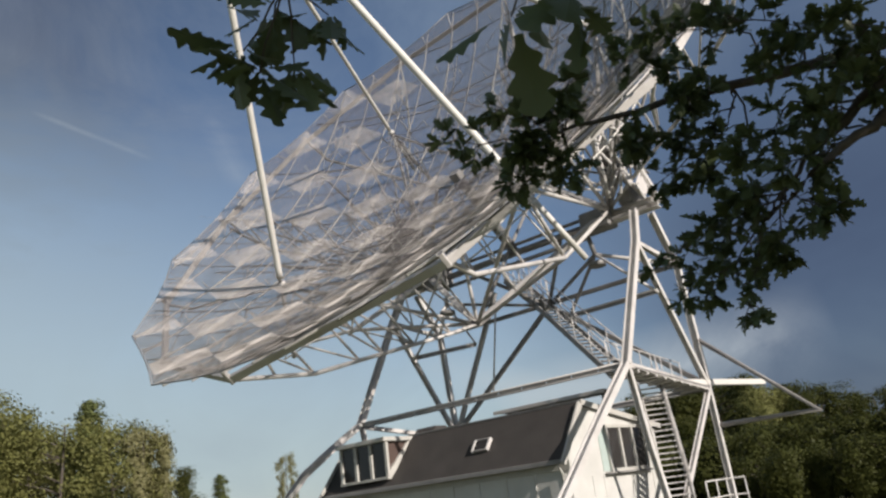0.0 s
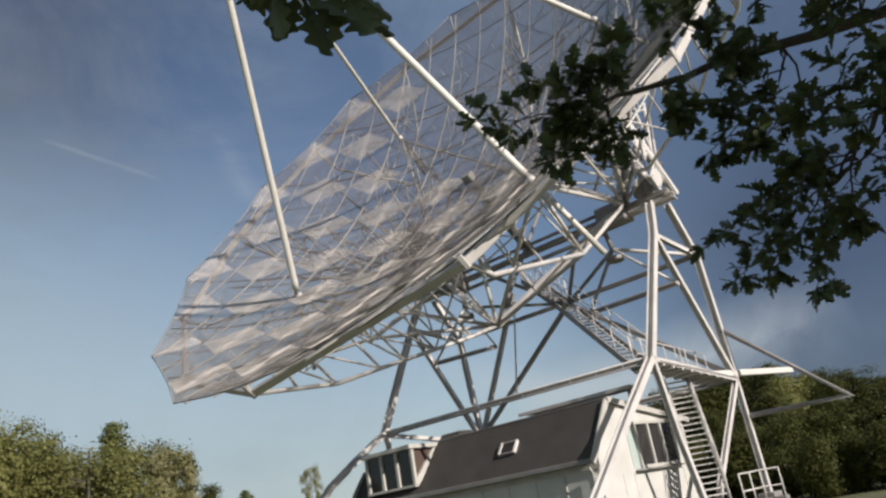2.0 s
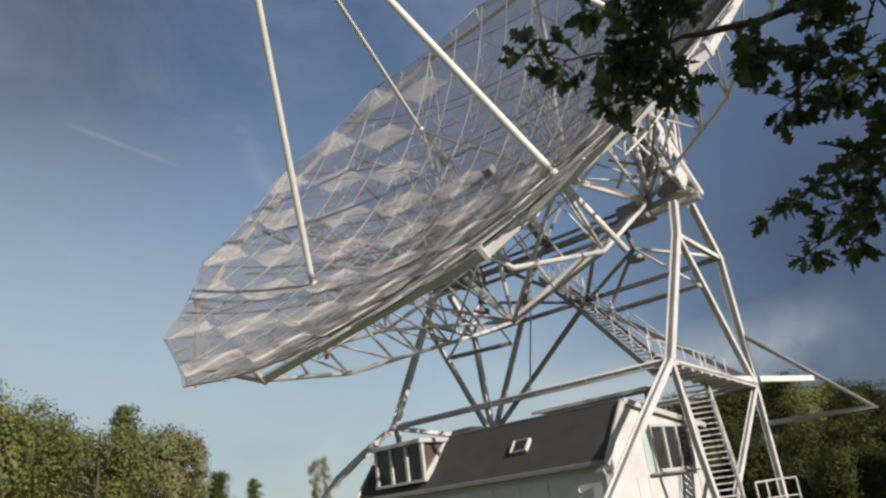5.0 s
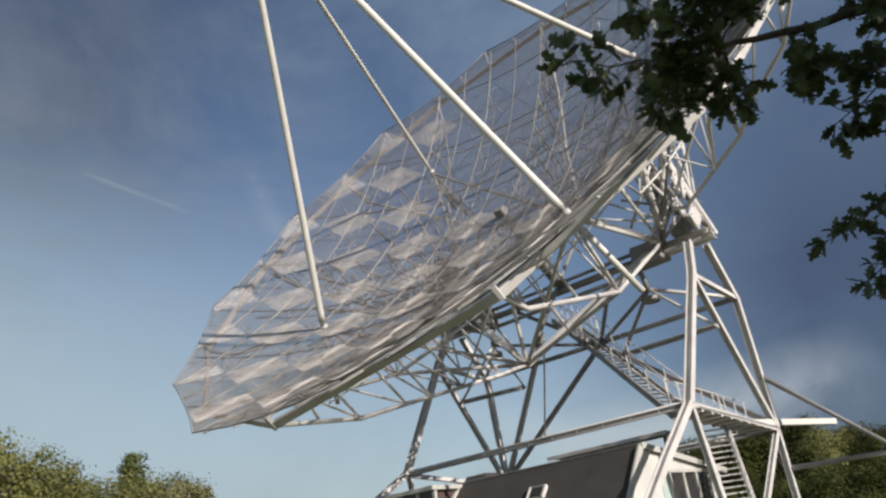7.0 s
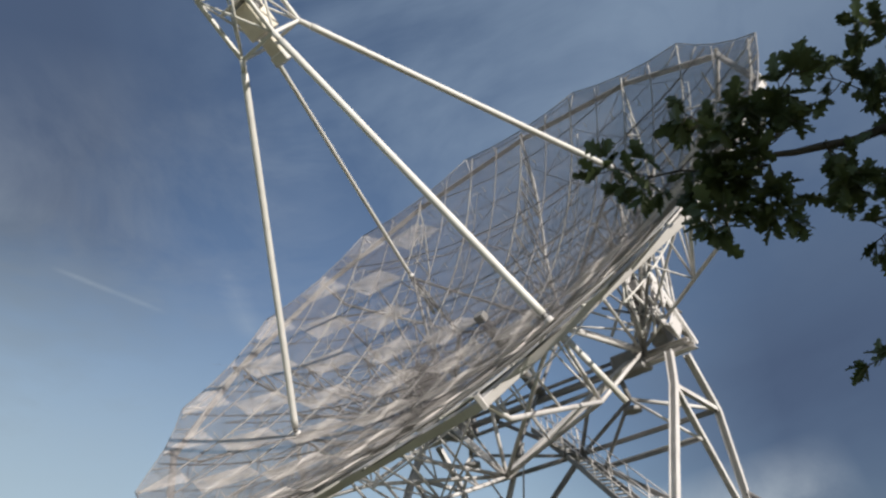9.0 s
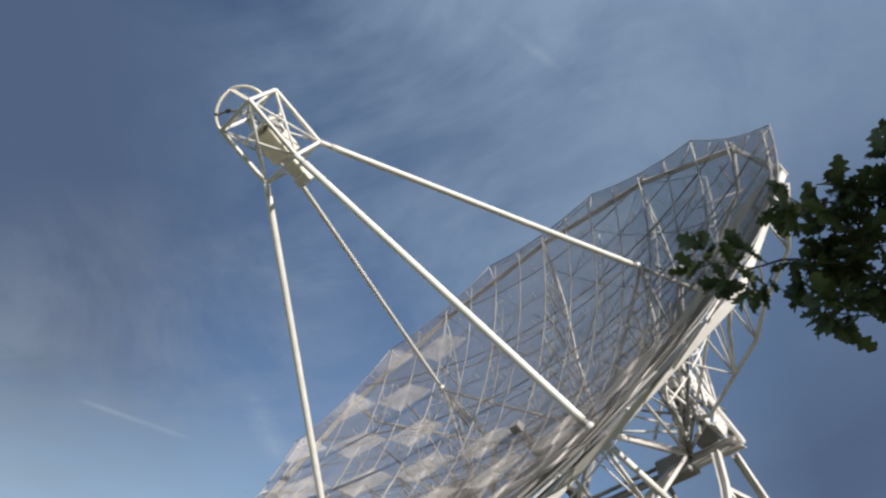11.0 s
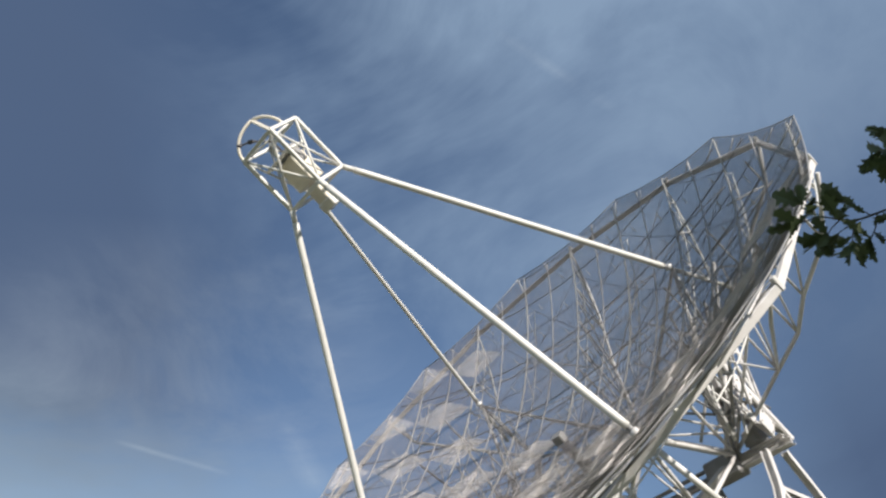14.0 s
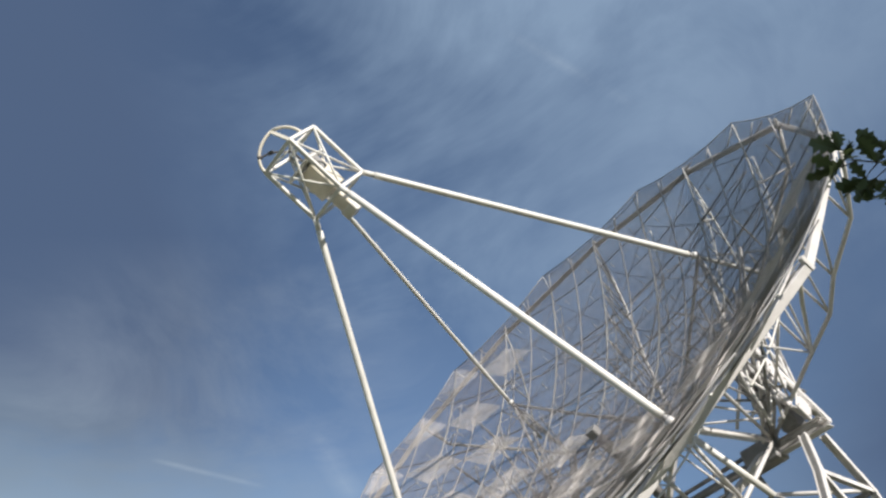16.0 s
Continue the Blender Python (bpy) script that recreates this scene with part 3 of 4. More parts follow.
dish_box("receiver_box", 0.0, 0.0, 12.8, 0.4, 0.4, 0.55, CREAM, "cream receiver box inside the feed cage", 45)
dish_box("receiver_plate", 0.0, 0.0, 13.5, 0.62, 0.62, 0.05, WHITE, "white mounting plate in the feed cage", 45)
dish_box("feed_horn", 0.0, 0.0, 11.75, 0.26, 0.26, 0.38, CREAM, "cream feed horn below the cage", 45)
dish_box("receiver_unit", 0.1, 0.35, 13.3, 0.16, 0.22, 0.35, GREY_STEEL, "grey electronics unit in the feed cage", 45)
dish_box("receiver_unit", -0.4, -0.3, 12.5, 0.14, 0.2, 0.3, WHITE, "white electronics unit in the feed cage", 45)
dish_box("feed_horn_lip", 0.0, 0.0, 11.35, 0.3, 0.3, 0.18, WHITE, "white lip of the feed horn", 45)

# ---- towers ----
def tower(s):
    def q(a, b, z):
        return tp(a * s, b, z)
    A = 5.66
    front = beam_part("tower_leg", [q(A, 0.72, 4.85), q(A, -1.62, 9.05), q(A - 0.15, -2.3, 10.34)], 0.21, 0.24, STEEL, telescope, "white box-section tower leg with a bend", AXLE, True)
    beam_part("tower_foot", [q(A, 0.72, 4.85), *((q(A, 2.81, 3.25), q(A, 4.72, 1.72)) if s > 0 else (q(A, 2.2, 4.0), q(A, 3.6, 3.12))), q(A, 6.2, 0.55)], 0.2, 0.22, STEEL, telescope, "white splayed foot of the tower", AXLE, True)
    beam_part("tower_foot", [q(A, 0.66, 4.75), q(A, 0.25, 2.6), q(A, -0.35, 0.55)], 0.16, 0.16, STEEL, telescope, "", AXLE, True)
    beam_part("tower_leg", [q(A, -3.3, 10.4), q(A, -4.56, 8.63), q(A, -4.89, 4.3)], 0.19, 0.22, STEEL, telescope, "white box-section tower leg with a bend", AXLE, True)
    beam_part("tower_foot", [q(A, -4.89, 4.3), q(A, -4.95, 2.1), q(A, -5.0, 0.55)], 0.17, 0.18, STEEL, telescope, "", AXLE, True)
    beam_part("tower_foot", [q(A, -4.85, 4.2), q(A, -1.6, 1.15), q(A, -1.1, 0.55)], 0.15, 0.15, STEEL, telescope, "", AXLE, True)
    beam_part("tower_diagonal", [q(A, -1.66, 8.95), q(A, -4.85, 4.35)], 0.16, 0.18, STEEL, telescope, "", AXLE, True)
    tie = beam_part("tower_tie", [q(A, -1.66, 9.0), q(A, -4.5, 8.66)], 0.14, 0.16, STEEL, telescope, "", AXLE, True)
    beam_part("tower_tie", [q(A, 0.7, 4.78), q(A, -4.9, 4.25)], 0.14, 0.18, STEEL, telescope, "", AXLE, True)
    # bogies
    for b in (6.2, -0.35, -1.1, -5.0):
        box_part("foot_plate", (A * s - 0.28, b - 0.35, 0.42), (A * s + 0.28, b + 0.35, 0.58), GREY_STEEL, telescope, "", SITE, 0.02)
    # axle bearing
    lo_, hi_ = (4.5, 6.25) if s > 0 else (-6.25, -4.5)
    beam_part("bearing_beam", [tp(lo_, -2.75, 10.42), tp(hi_, -2.75, 10.42)], 0.4, 0.2, STEEL, telescope, "white axle bearing beam on the tower", (0, 0, 1), True)
    beam_part("bearing_beam", [tp(lo_ + 0.1, -2.7, 10.63), tp(hi_ - 0.15, -2.7, 10.63)], 0.34, 0.14, STEEL, telescope, "", (0, 0, 1), True)
    beam_part("drive_strut", [q(5.7, -4.2, 10.95), q(5.7, -1.5, 13.4)], 0.2, 0.24, STEEL, telescope, "white slanting strut of the elevation drive", AXLE, True)
    beam_part("drive_strut", [q(5.15, -4.0, 10.9), q(5.15, -1.6, 13.1)], 0.18, 0.2, GREY_STEEL, telescope, "", AXLE, True)
    tube_part("drive_post", [q(5.65, -3.1, 11.7), q(5.6, -3.9, 14.6)], 0.06, STEEL, telescope)
    tube_part("drive_post", [q(5.6, -3.5, 11.4), q(5.5, -4.35, 14.4)], 0.05, GREY_STEEL, telescope)
    tube_part("drive_post", [q(5.3, -1.1, 10.6), q(5.3, -0.9, 13.2)], 0.06, STEEL, telescope)
    for b, z, hb, hz in ((-1.95, 12.2, 0.27, 0.42), (-2.62, 11.22, 0.38, 0.33), (-1.6, 11.3, 0.2, 0.3)):
        turned = SITE @ Matrix.Translation((5.86 * s, b, z)) @ Matrix.Rotation(radians(-48), 4, "X")
        plate = box_part("gusset_plate", (-0.025, -hb, -hz), (0.025, hb, hz), STEEL, telescope, "white steel gusset plate of the drive", turned, 0.01)
        for e in (-1, 1):
            for g in (-1, 1):
                box_part("bolt", (-0.05 , e * hb * 0.7 - 0.03, g * hz * 0.75 - 0.03), (0.05, e * hb * 0.7 + 0.03, g * hz * 0.75 + 0.03), GREY_STEEL, plate, "", turned, 0.008)
    bm = bmesh.new()
    sweep(bm, [q(4.75, -2.3, 12.35), q(4.98, -2.3, 12.35)], round_profile(1.15 if s < 0 else 0.7, 28), None)
    wheel = part("gear_wheel", bm, DARK_STEEL, telescope, "dark elevation gear wheel")
    for i in range(6):
        t = math.pi * i / 3
        rr = 1.0 if s < 0 else 0.6
        tube_part("wheel_rib", [q(5.02, -2.3, 12.35), q(5.02, -2.3 + rr * math.cos(t), 12.35 + rr * math.sin(t))], 0.05, STEEL, wheel, sides=6)
    bm = bmesh.new()
    sweep(bm, [q(4.7, -2.1, 11.7), q(5.55, -2.1, 11.7)], round_profile(0.24, 18), None, True)
    part("drive_motor", bm, GREY_STEEL, telescope, "grey round drive motor at the bearing")
    box_part("gear_case", (min(4.9 * s, 5.45 * s), -3.2, 10.75), (max(4.9 * s, 5.45 * s), -2.5, 11.3), GREY_STEEL, telescope, "grey gear case on the bearing beam", SITE, 0.08)
    box_part("gear_case", (min(4.9 * s, 5.5 * s), -1.8, 12.4), (max(4.9 * s, 5.5 * s), -1.4, 12.8), GREY_STEEL, telescope, "", SITE, 0.06)
    box_part("axle_case", (min(3.3 * s, 4.5 * s), -3.1, 10.2), (max(3.3 * s, 4.5 * s), -2.4, 10.95), GREY_STEEL, telescope, "grey case round the elevation axle", SITE, 0.06)
    for p0, p1 in (((4.5, -2.75, 10.6), (5.65, -1.7, 13.2)), ((5.65, -3.9, 11.2), (4.9, -1.3, 12.2)), ((4.6, -1.4, 11.2), (5.6, -3.1, 12.9)), ((5.3, -1.1, 10.7), (5.6, -2.4, 12.5)), ((4.4, -2.2, 12.6), (5.7, -2.9, 12.1)),
                   ((5.6, -3.5, 13.1), (5.0, -1.5, 12.9)), ((5.6, -3.9, 14.4), (5.6, -1.6, 13.3)), ((5.6, -3.6, 12.1), (5.5, -4.3, 14.0))):
        tube_part("drive_bar", [q(*p0), q(*p1)], 0.045, STEEL, telescope, sides=6)
    for p0, p1, rr in (((5.75, -1.3, 13.5), (5.75, -3.9, 10.95), 0.07), ((5.2, -0.7, 12.6), (5.7, -3.2, 10.8), 0.06), ((4.2, -1.2, 11.1), (5.6, -1.2, 13.2), 0.05), ((4.3, -2.2, 10.7), (5.75, -1.5, 12.7), 0.055), ((5.75, -3.4, 11.2), (5.75, -2.6, 14.0), 0.05),
                       ((5.6, -1.4, 10.7), (5.6, -2.3, 13.0), 0.05), ((4.1, -2.9, 11.2), (5.7, -2.2, 11.9), 0.045), ((5.75, -3.7, 12.0), (5.75, -1.8, 12.3), 0.04), ((4.4, -0.6, 11.9), (5.7, -2.0, 11.4), 0.045), ((5.2, -3.9, 11.3), (5.75, -3.3, 13.3), 0.05)):
        tube_part("drive_bar", [q(*p0), q(*p1)], rr, STEEL if rr > 0.045 else GREY_STEEL, telescope, sides=8)
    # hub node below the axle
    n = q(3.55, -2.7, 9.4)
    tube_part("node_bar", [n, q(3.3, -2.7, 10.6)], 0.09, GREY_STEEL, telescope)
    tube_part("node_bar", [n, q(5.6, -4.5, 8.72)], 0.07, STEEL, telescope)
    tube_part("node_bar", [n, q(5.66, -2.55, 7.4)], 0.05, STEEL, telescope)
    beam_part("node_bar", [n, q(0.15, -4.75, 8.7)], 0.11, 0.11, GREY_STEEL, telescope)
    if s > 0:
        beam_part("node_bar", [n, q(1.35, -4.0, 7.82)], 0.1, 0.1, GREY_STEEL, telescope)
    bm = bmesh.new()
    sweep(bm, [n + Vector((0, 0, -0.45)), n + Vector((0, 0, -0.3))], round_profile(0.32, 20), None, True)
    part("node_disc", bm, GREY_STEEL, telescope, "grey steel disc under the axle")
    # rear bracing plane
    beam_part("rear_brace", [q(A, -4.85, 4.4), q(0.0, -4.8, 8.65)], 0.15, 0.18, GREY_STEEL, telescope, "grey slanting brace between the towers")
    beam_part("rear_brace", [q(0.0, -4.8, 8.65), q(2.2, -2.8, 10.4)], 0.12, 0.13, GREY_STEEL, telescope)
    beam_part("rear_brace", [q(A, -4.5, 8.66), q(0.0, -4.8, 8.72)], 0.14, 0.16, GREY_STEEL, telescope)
    return front


tower(1)
tower(-1)


def lattice_tie(p, q, deep, n, r=0.032):
    """Two thin chords laced together with short bars."""
    p, q, d = Vector(p), Vector(q), Vector((0, 0, deep))
    tie = tube_part("lattice_tie", [p, q], r, GREY_STEEL, telescope, "thin laced steel tie between the towers")
    tube_part("chord", [p + d, q + d], r, STEEL, tie)
    for i in range(n):
        u, v = p.lerp(q, (i + 0.02) / n), p.lerp(q, (i + 0.98) / n)
        beam_part("batten_plate", [u + d / 2, v + d / 2], 0.03, deep * 0.95, GREY_STEEL, tie)


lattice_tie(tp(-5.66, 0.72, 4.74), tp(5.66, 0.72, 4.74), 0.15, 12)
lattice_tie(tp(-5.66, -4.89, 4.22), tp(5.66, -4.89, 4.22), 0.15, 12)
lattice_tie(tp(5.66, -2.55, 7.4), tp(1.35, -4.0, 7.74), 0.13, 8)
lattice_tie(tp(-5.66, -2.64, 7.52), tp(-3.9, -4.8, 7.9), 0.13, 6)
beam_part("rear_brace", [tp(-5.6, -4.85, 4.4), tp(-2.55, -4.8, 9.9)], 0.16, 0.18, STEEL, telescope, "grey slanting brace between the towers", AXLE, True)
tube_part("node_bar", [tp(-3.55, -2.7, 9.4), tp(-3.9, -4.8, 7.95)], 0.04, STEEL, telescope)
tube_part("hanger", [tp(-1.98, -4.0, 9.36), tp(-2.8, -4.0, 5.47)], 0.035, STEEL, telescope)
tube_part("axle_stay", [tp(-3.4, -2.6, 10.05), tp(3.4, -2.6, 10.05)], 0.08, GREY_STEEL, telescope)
bm = bmesh.new()
sweep(bm, [tp(-6.0, -2.75, 10.5), tp(6.0, -2.75, 10.5)], round_profile(0.13, 16), None, True)
part("elevation_axle", bm, GREY_STEEL, telescope, "grey steel elevation axle")
beam_part("boom", [tp(5.35, -3.2, 4.47), tp(6.4, -8.3, 4.47)], 0.16, 0.2, WHITE, telescope, "white horizontal boom behind the tower")
tube_part("outrigger", [tp(5.7, -4.8, 5.95), tp(8.95, -5.0, 3.0), tp(5.7, -5.0, 3.02)], 0.09, GREY_STEEL, telescope, "dark grey tubular outrigger")
# base frame
for b in (6.2, -5.0):
    beam_part("base_beam", [tp(-6.2, b, 0.3), tp(6.2, b, 0.3)], 0.35, 0.26, GREY_STEEL, telescope)
for a in (-5.66, 5.66):
    beam_part("base_beam", [tp(a, 6.0, 0.31), tp(a, -4.8, 0.31)], 0.35, 0.24, GREY_STEEL, telescope)

# walkway and stairs
bm = bmesh.new()
sweep(bm, [tp(5.3, 0.4, 4.72), tp(5.3, -4.8, 4.3)], box_profile(0.95, 0.06), (0, 0, 1))
walkway = part("walkway", bm, GREY_STEEL, telescope, "grey grating walkway on the tower")
for i in range(8):
    b, z = 0.35 - 0.72 * i, 4.72 - 0.058 * i
    tube_part("post", [tp(4.9, b, z), tp(4.9, b, z + 1.0)], 0.02, STEEL, walkway, sides=6)
for h in (0.5, 1.0):
    tube_part("handrail", [tp(4.9, 0.35, 4.72 + h), tp(4.9, -4.69, 4.3 + h)], 0.02, STEEL, walkway, sides=6)
for i in range(9):
    b, z = 0.2 - 0.58 * i, 4.63 - 0.047 * i
    beam_part("grating_bar", [tp(4.85, b, z), tp(5.75, b, z)], 0.1, 0.08, STEEL, walkway)


def stairs(p0, p1, width, n, name, step=0.2, mat=GREY_STEEL):
    """A flight between two points, with stringers, treads and rails."""
    p0, p1 = Vector(p0), Vector(p1)
    run = Vector((p1.x - p0.x, p1.y - p0.y, 0)).normalized()
    side = Vector((-run.y, run.x, 0)) * width / 2
    flight = beam_part(name, [p0 + side, p1 + side], 0.06, 0.22, GREY_STEEL, telescope, "grey open-tread steel stair flight")
    beam_part("stringer", [p0 - side, p1 - side], 0.06, 0.22, GREY_STEEL, flight)
    for i in range(n):
        c = p0.lerp(p1, (i + 0.5) / n)
        beam_part("tread", [c - side * 0.95, c + side * 0.95], step, 0.035, mat, flight)
    for s in (-1, 1):
        for hgt in (0.55, 1.0):
            tube_part("handrail", [p0 + side * s + Vector((0, 0, hgt)), p1 + side * s + Vector((0, 0, hgt))], 0.022, STEEL, flight, sides=6)
        for i in range(6):
            c = p0.lerp(p1, i / 5) + side * s
            tube_part("post", [c, c + Vector((0, 0, 1.0))], 0.02, STEEL, flight, sides=6)


stairs(tp(4.7, -0.7, 4.75), tp(-0.2, -4.6, 8.75), 0.62, 22, "upper_stair")
stairs(tp(-0.2, -4.6, 8.75), tp(-1.9, -5.3, 10.3), 0.8, 8, "upper_stair")
stairs(tp(4.7, -2.4, 4.45), tp(5.75, -0.9, 0.6), 0.75, 22, "lower_stair", 0.2, STEEL)
for b, a in ((-2.2, 6.0), (-3.0, 6.0), (-3.8, 6.0), (-3.8, 6.6)):
    tube_part("landing_post", [tp(a, b, 0.3), tp(a, b, 1.3)], 0.025, STEEL, telescope, sides=6)
for z in (0.8, 1.3):
    tube_part("landing_rail", [tp(6.0, -2.2, z), tp(6.0, -3.8, z), tp(6.6, -3.8, z)], 0.025, STEEL, telescope, sides=6)

# ---- cabin ----
GLASS = bpy.data.materials.new("window_glass")
GLASS.use_nodes = True
g_b = GLASS.node_tree.nodes["Principled BSDF"]
g_b.inputs["Base Color"].default_value, g_b.inputs["Roughness"].default_value = (0.035, 0.033, 0.032, 1), 0.1
g_b.inputs["Specular IOR Level"].default_value = 0.35
CURTAIN = shader("brown_blind", (0.085, 0.055, 0.045), 0.8, vary=0.2)
PALE_GREEN = shader("pale_green_panel", (0.42, 0.5, 0.47), 0.6, vary=0.12)
# white trim darkened in its colour so that full sun won't burn it out
TRIM = shader("dimmed_white_trim", (0.5, 0.488, 0.45), 0.55, vary=0.2, scale=2.5, bump=0.05)
BOARD = shader("white_boarding", (0.58, 0.572, 0.54), 0.6, vary=0.16, scale=1.5)
CA0, CA1 = -5.7, 4.32
cabin = tagged(empty("cabin", tp(0, 0, 0)), "white boarded cabin with a dark steep roof under the dish", "cabin")
bm = bmesh.new()
PROF = [(2.45, 0.42), (2.45, 2.3), (1.4, 3.86), (-3.1, 3.2), (-3.1, 0.42)]
v0 = [bm.verts.new(tp(CA0 + 0.08, b, z)) for b, z in PROF]
v1 = [bm.verts.new(tp(CA1 - 0.08, b, z)) for b, z in PROF]
bm.faces.new(v0)
bm.faces.new(v1[::-1])
for i in range(5):
    j = (i + 1) % 5
    bm.faces.new((v0[i], v0[j], v1[j], v1[i]))
part("wall", bm, BOARD, cabin, "white boarded cabin walls")


def slab(name, a0, a1, prof, thick, mat, label=""):
    """A sheet from a0 to a1 along the axle, following a profile."""
    bm = bmesh.new()
    (b0, z0), (b1, z1) = prof
    n = Vector((-(z1 - z0), (b1 - b0))).normalized() * thick
    if n.y < 0:
        n = -n
    sec = [(b0, z0), (b1, z1), (b1 + n.x, z1 + n.y), (b0 + n.x, z0 + n.y)]
    r0 = [bm.verts.new(tp(a0, b, z)) for b, z in sec]
    r1 = [bm.verts.new(tp(a1, b, z)) for b, z in sec]
    bm.faces.new(r0)
    bm.faces.new(r1[::-1])
    for i in range(4):
        j = (i + 1) % 4
        bm.faces.new((r0[i], r0[j], r1[j], r1[i]))
    return part(name, bm, mat, cabin, label)


slab("roof", CA0, CA1, ((2.72, 2.33), (1.4, 3.9)), 0.07, ROOFING, "dark felt steep front roof slope")
slab("back_roof", CA0, CA1, ((1.38, 3.9), (-3.3, 3.22)), 0.08, ROOFING, "dark low-pitched back roof")
slab("ridge_board", CA0, CA1 + 0.03, ((1.46, 3.96), (1.3, 3.985)), 0.05, GREY_STEEL)
for a0, a1 in ((CA0 - 0.06, CA0), (CA1, CA1 + 0.06)):
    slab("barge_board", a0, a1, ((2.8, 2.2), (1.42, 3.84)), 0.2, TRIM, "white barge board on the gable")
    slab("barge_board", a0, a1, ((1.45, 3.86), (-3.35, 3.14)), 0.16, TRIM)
beam_part("gutter", [tp(CA0 - 0.05, 2.8, 2.32), tp(CA1 + 0.05, 2.8, 2.32)], 0.15, 0.13, GREY_STEEL, cabin, "grey rain gutter along the eaves")
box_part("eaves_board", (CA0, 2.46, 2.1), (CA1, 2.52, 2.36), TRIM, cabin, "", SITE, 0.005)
for i in range(10):
    a = CA0 + 0.6 + i * 1.02
    box_part("batten", (a - 0.03, 2.45, 0.45), (a + 0.03, 2.48, 2.1), BOARD, cabin, "", SITE, 0.004)
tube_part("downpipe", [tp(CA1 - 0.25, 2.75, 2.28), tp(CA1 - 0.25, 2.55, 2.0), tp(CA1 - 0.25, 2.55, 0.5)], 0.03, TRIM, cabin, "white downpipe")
# gable window
win = box_part("window", (CA1 - 0.1, -2.15, 1.98), (CA1 - 0.04, 0.2, 3.22), GLASS, cabin, "dark three-pane gable window", SITE, 0.002)
for b in (0.2, -0.6, -1.38, -2.15):
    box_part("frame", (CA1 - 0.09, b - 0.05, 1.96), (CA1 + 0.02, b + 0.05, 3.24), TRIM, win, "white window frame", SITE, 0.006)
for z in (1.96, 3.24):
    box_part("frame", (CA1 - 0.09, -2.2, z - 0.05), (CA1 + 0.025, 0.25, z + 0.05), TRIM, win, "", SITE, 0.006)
box_part("window_sill", (CA1 - 0.05, -2.3, 1.86), (CA1 + 0.1, 0.6, 1.91), GREY_STEEL, win, "grey window sill", SITE, 0.006)
box_part("side_panel", (CA1 - 0.09, 0.26, 1.95), (CA1 - 0.06, 0.62, 3.25), PALE_GREEN, cabin, "pale green panel beside the window", SITE, 0.003)
for b in (1.3, 0.68, -1.0, -2.4):
    box_part("batten", (CA1 - 0.085, b - 0.025, 0.45 if b < 0.5 else 0.45), (CA1 - 0.06, b + 0.025, 1.85), BOARD, cabin, "", SITE, 0.004)
# dormer
D0, D1, DB = -4.67, -2.48, 2.72
bm = bmesh.new()
wedge = [(DB - 0.07, 2.62), (DB - 0.07, 3.82), (1.42, 3.82)]
r0 = [bm.verts.new(tp(D0 + 0.05, b, z)) for b, z in wedge]
r1 = [bm.verts.new(tp(D1 - 0.05, b, z)) for b, z in wedge]
bm.faces.new(r0)
bm.faces.new(r1[::-1])
for i in range(3):
    bm.faces.new((r0[i], r0[(i + 1) % 3], r1[(i + 1) % 3], r1[i]))
dorm = part("dormer", bm, CURTAIN, cabin, "dormer with dark windows and white frames")
bm = bmesh.new()
add_box(bm, (D0 - 0.12, 1.25, 3.83), (D1 + 0.1, DB + 0.14, 3.97), SITE, 0.015)
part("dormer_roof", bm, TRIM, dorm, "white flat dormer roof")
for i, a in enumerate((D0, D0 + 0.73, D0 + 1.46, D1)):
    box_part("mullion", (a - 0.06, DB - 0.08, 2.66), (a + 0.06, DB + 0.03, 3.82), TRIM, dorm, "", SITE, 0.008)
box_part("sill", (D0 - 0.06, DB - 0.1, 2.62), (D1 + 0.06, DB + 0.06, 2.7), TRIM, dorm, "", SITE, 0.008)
for i in range(3):
    a = D0 + 0.73 * i
    box_part("pane", (a + 0.06, DB - 0.055, 2.7), (a + 0.67, DB - 0.04, 3.82), GLASS, dorm, "", SITE, 0.001)
for a in (D0, D1):
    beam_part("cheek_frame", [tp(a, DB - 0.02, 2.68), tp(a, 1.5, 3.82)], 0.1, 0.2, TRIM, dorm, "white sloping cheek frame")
# skylight
slope = (Vector((0, 1.4 - 2.72, 3.9 - 2.33))).normalized()
n_up = Vector((0, slope.z, -slope.y))
c0 = Vector((1.1, 2.08, 3.1))
S = SITE @ Matrix.Translation(c0 + n_up * 0.1) @ Matrix(((1, 0, 0, 0), (0, slope.y, n_up.y, 0), (0, slope.z, n_up.z, 0), (0, 0, 0, 1)))
sky_light = box_part("skylight", (-0.26, -0.19, 0.0), (0.26, 0.19, 0.05), GLASS, cabin, "small roof window in a pale frame", S, 0.004)
for x in (-0.28, 0.28):
    box_part("frame", (x - 0.035, -0.23, -0.03), (x + 0.035, 0.23, 0.08), STEEL, sky_light, "", S, 0.006)
for y in (-0.21, 0.21):
    box_part("frame", (-0.24, y - 0.025, -0.03), (0.24, y + 0.025, 0.07), GREY_STEEL, sky_light, "", S, 0.006)
box_part("roof_hatch", (-3.4, -0.5, 3.62), (-2.2, 0.4, 4.31), ROOFING, cabin, "dark hatch on the roof", SITE, 0.16)
deck = box_part("roof_deck", (0.1, -0.9, 4.29), (4.4, -0.01, 4.36), GREY_STEEL, cabin, "grey service deck above the roof", SITE, 0.01)
box_part("deck_edge", (0.1, -0.005, 4.25), (4.4, 0.03, 4.37), STEEL, deck, "white deck edge", SITE, 0.006)
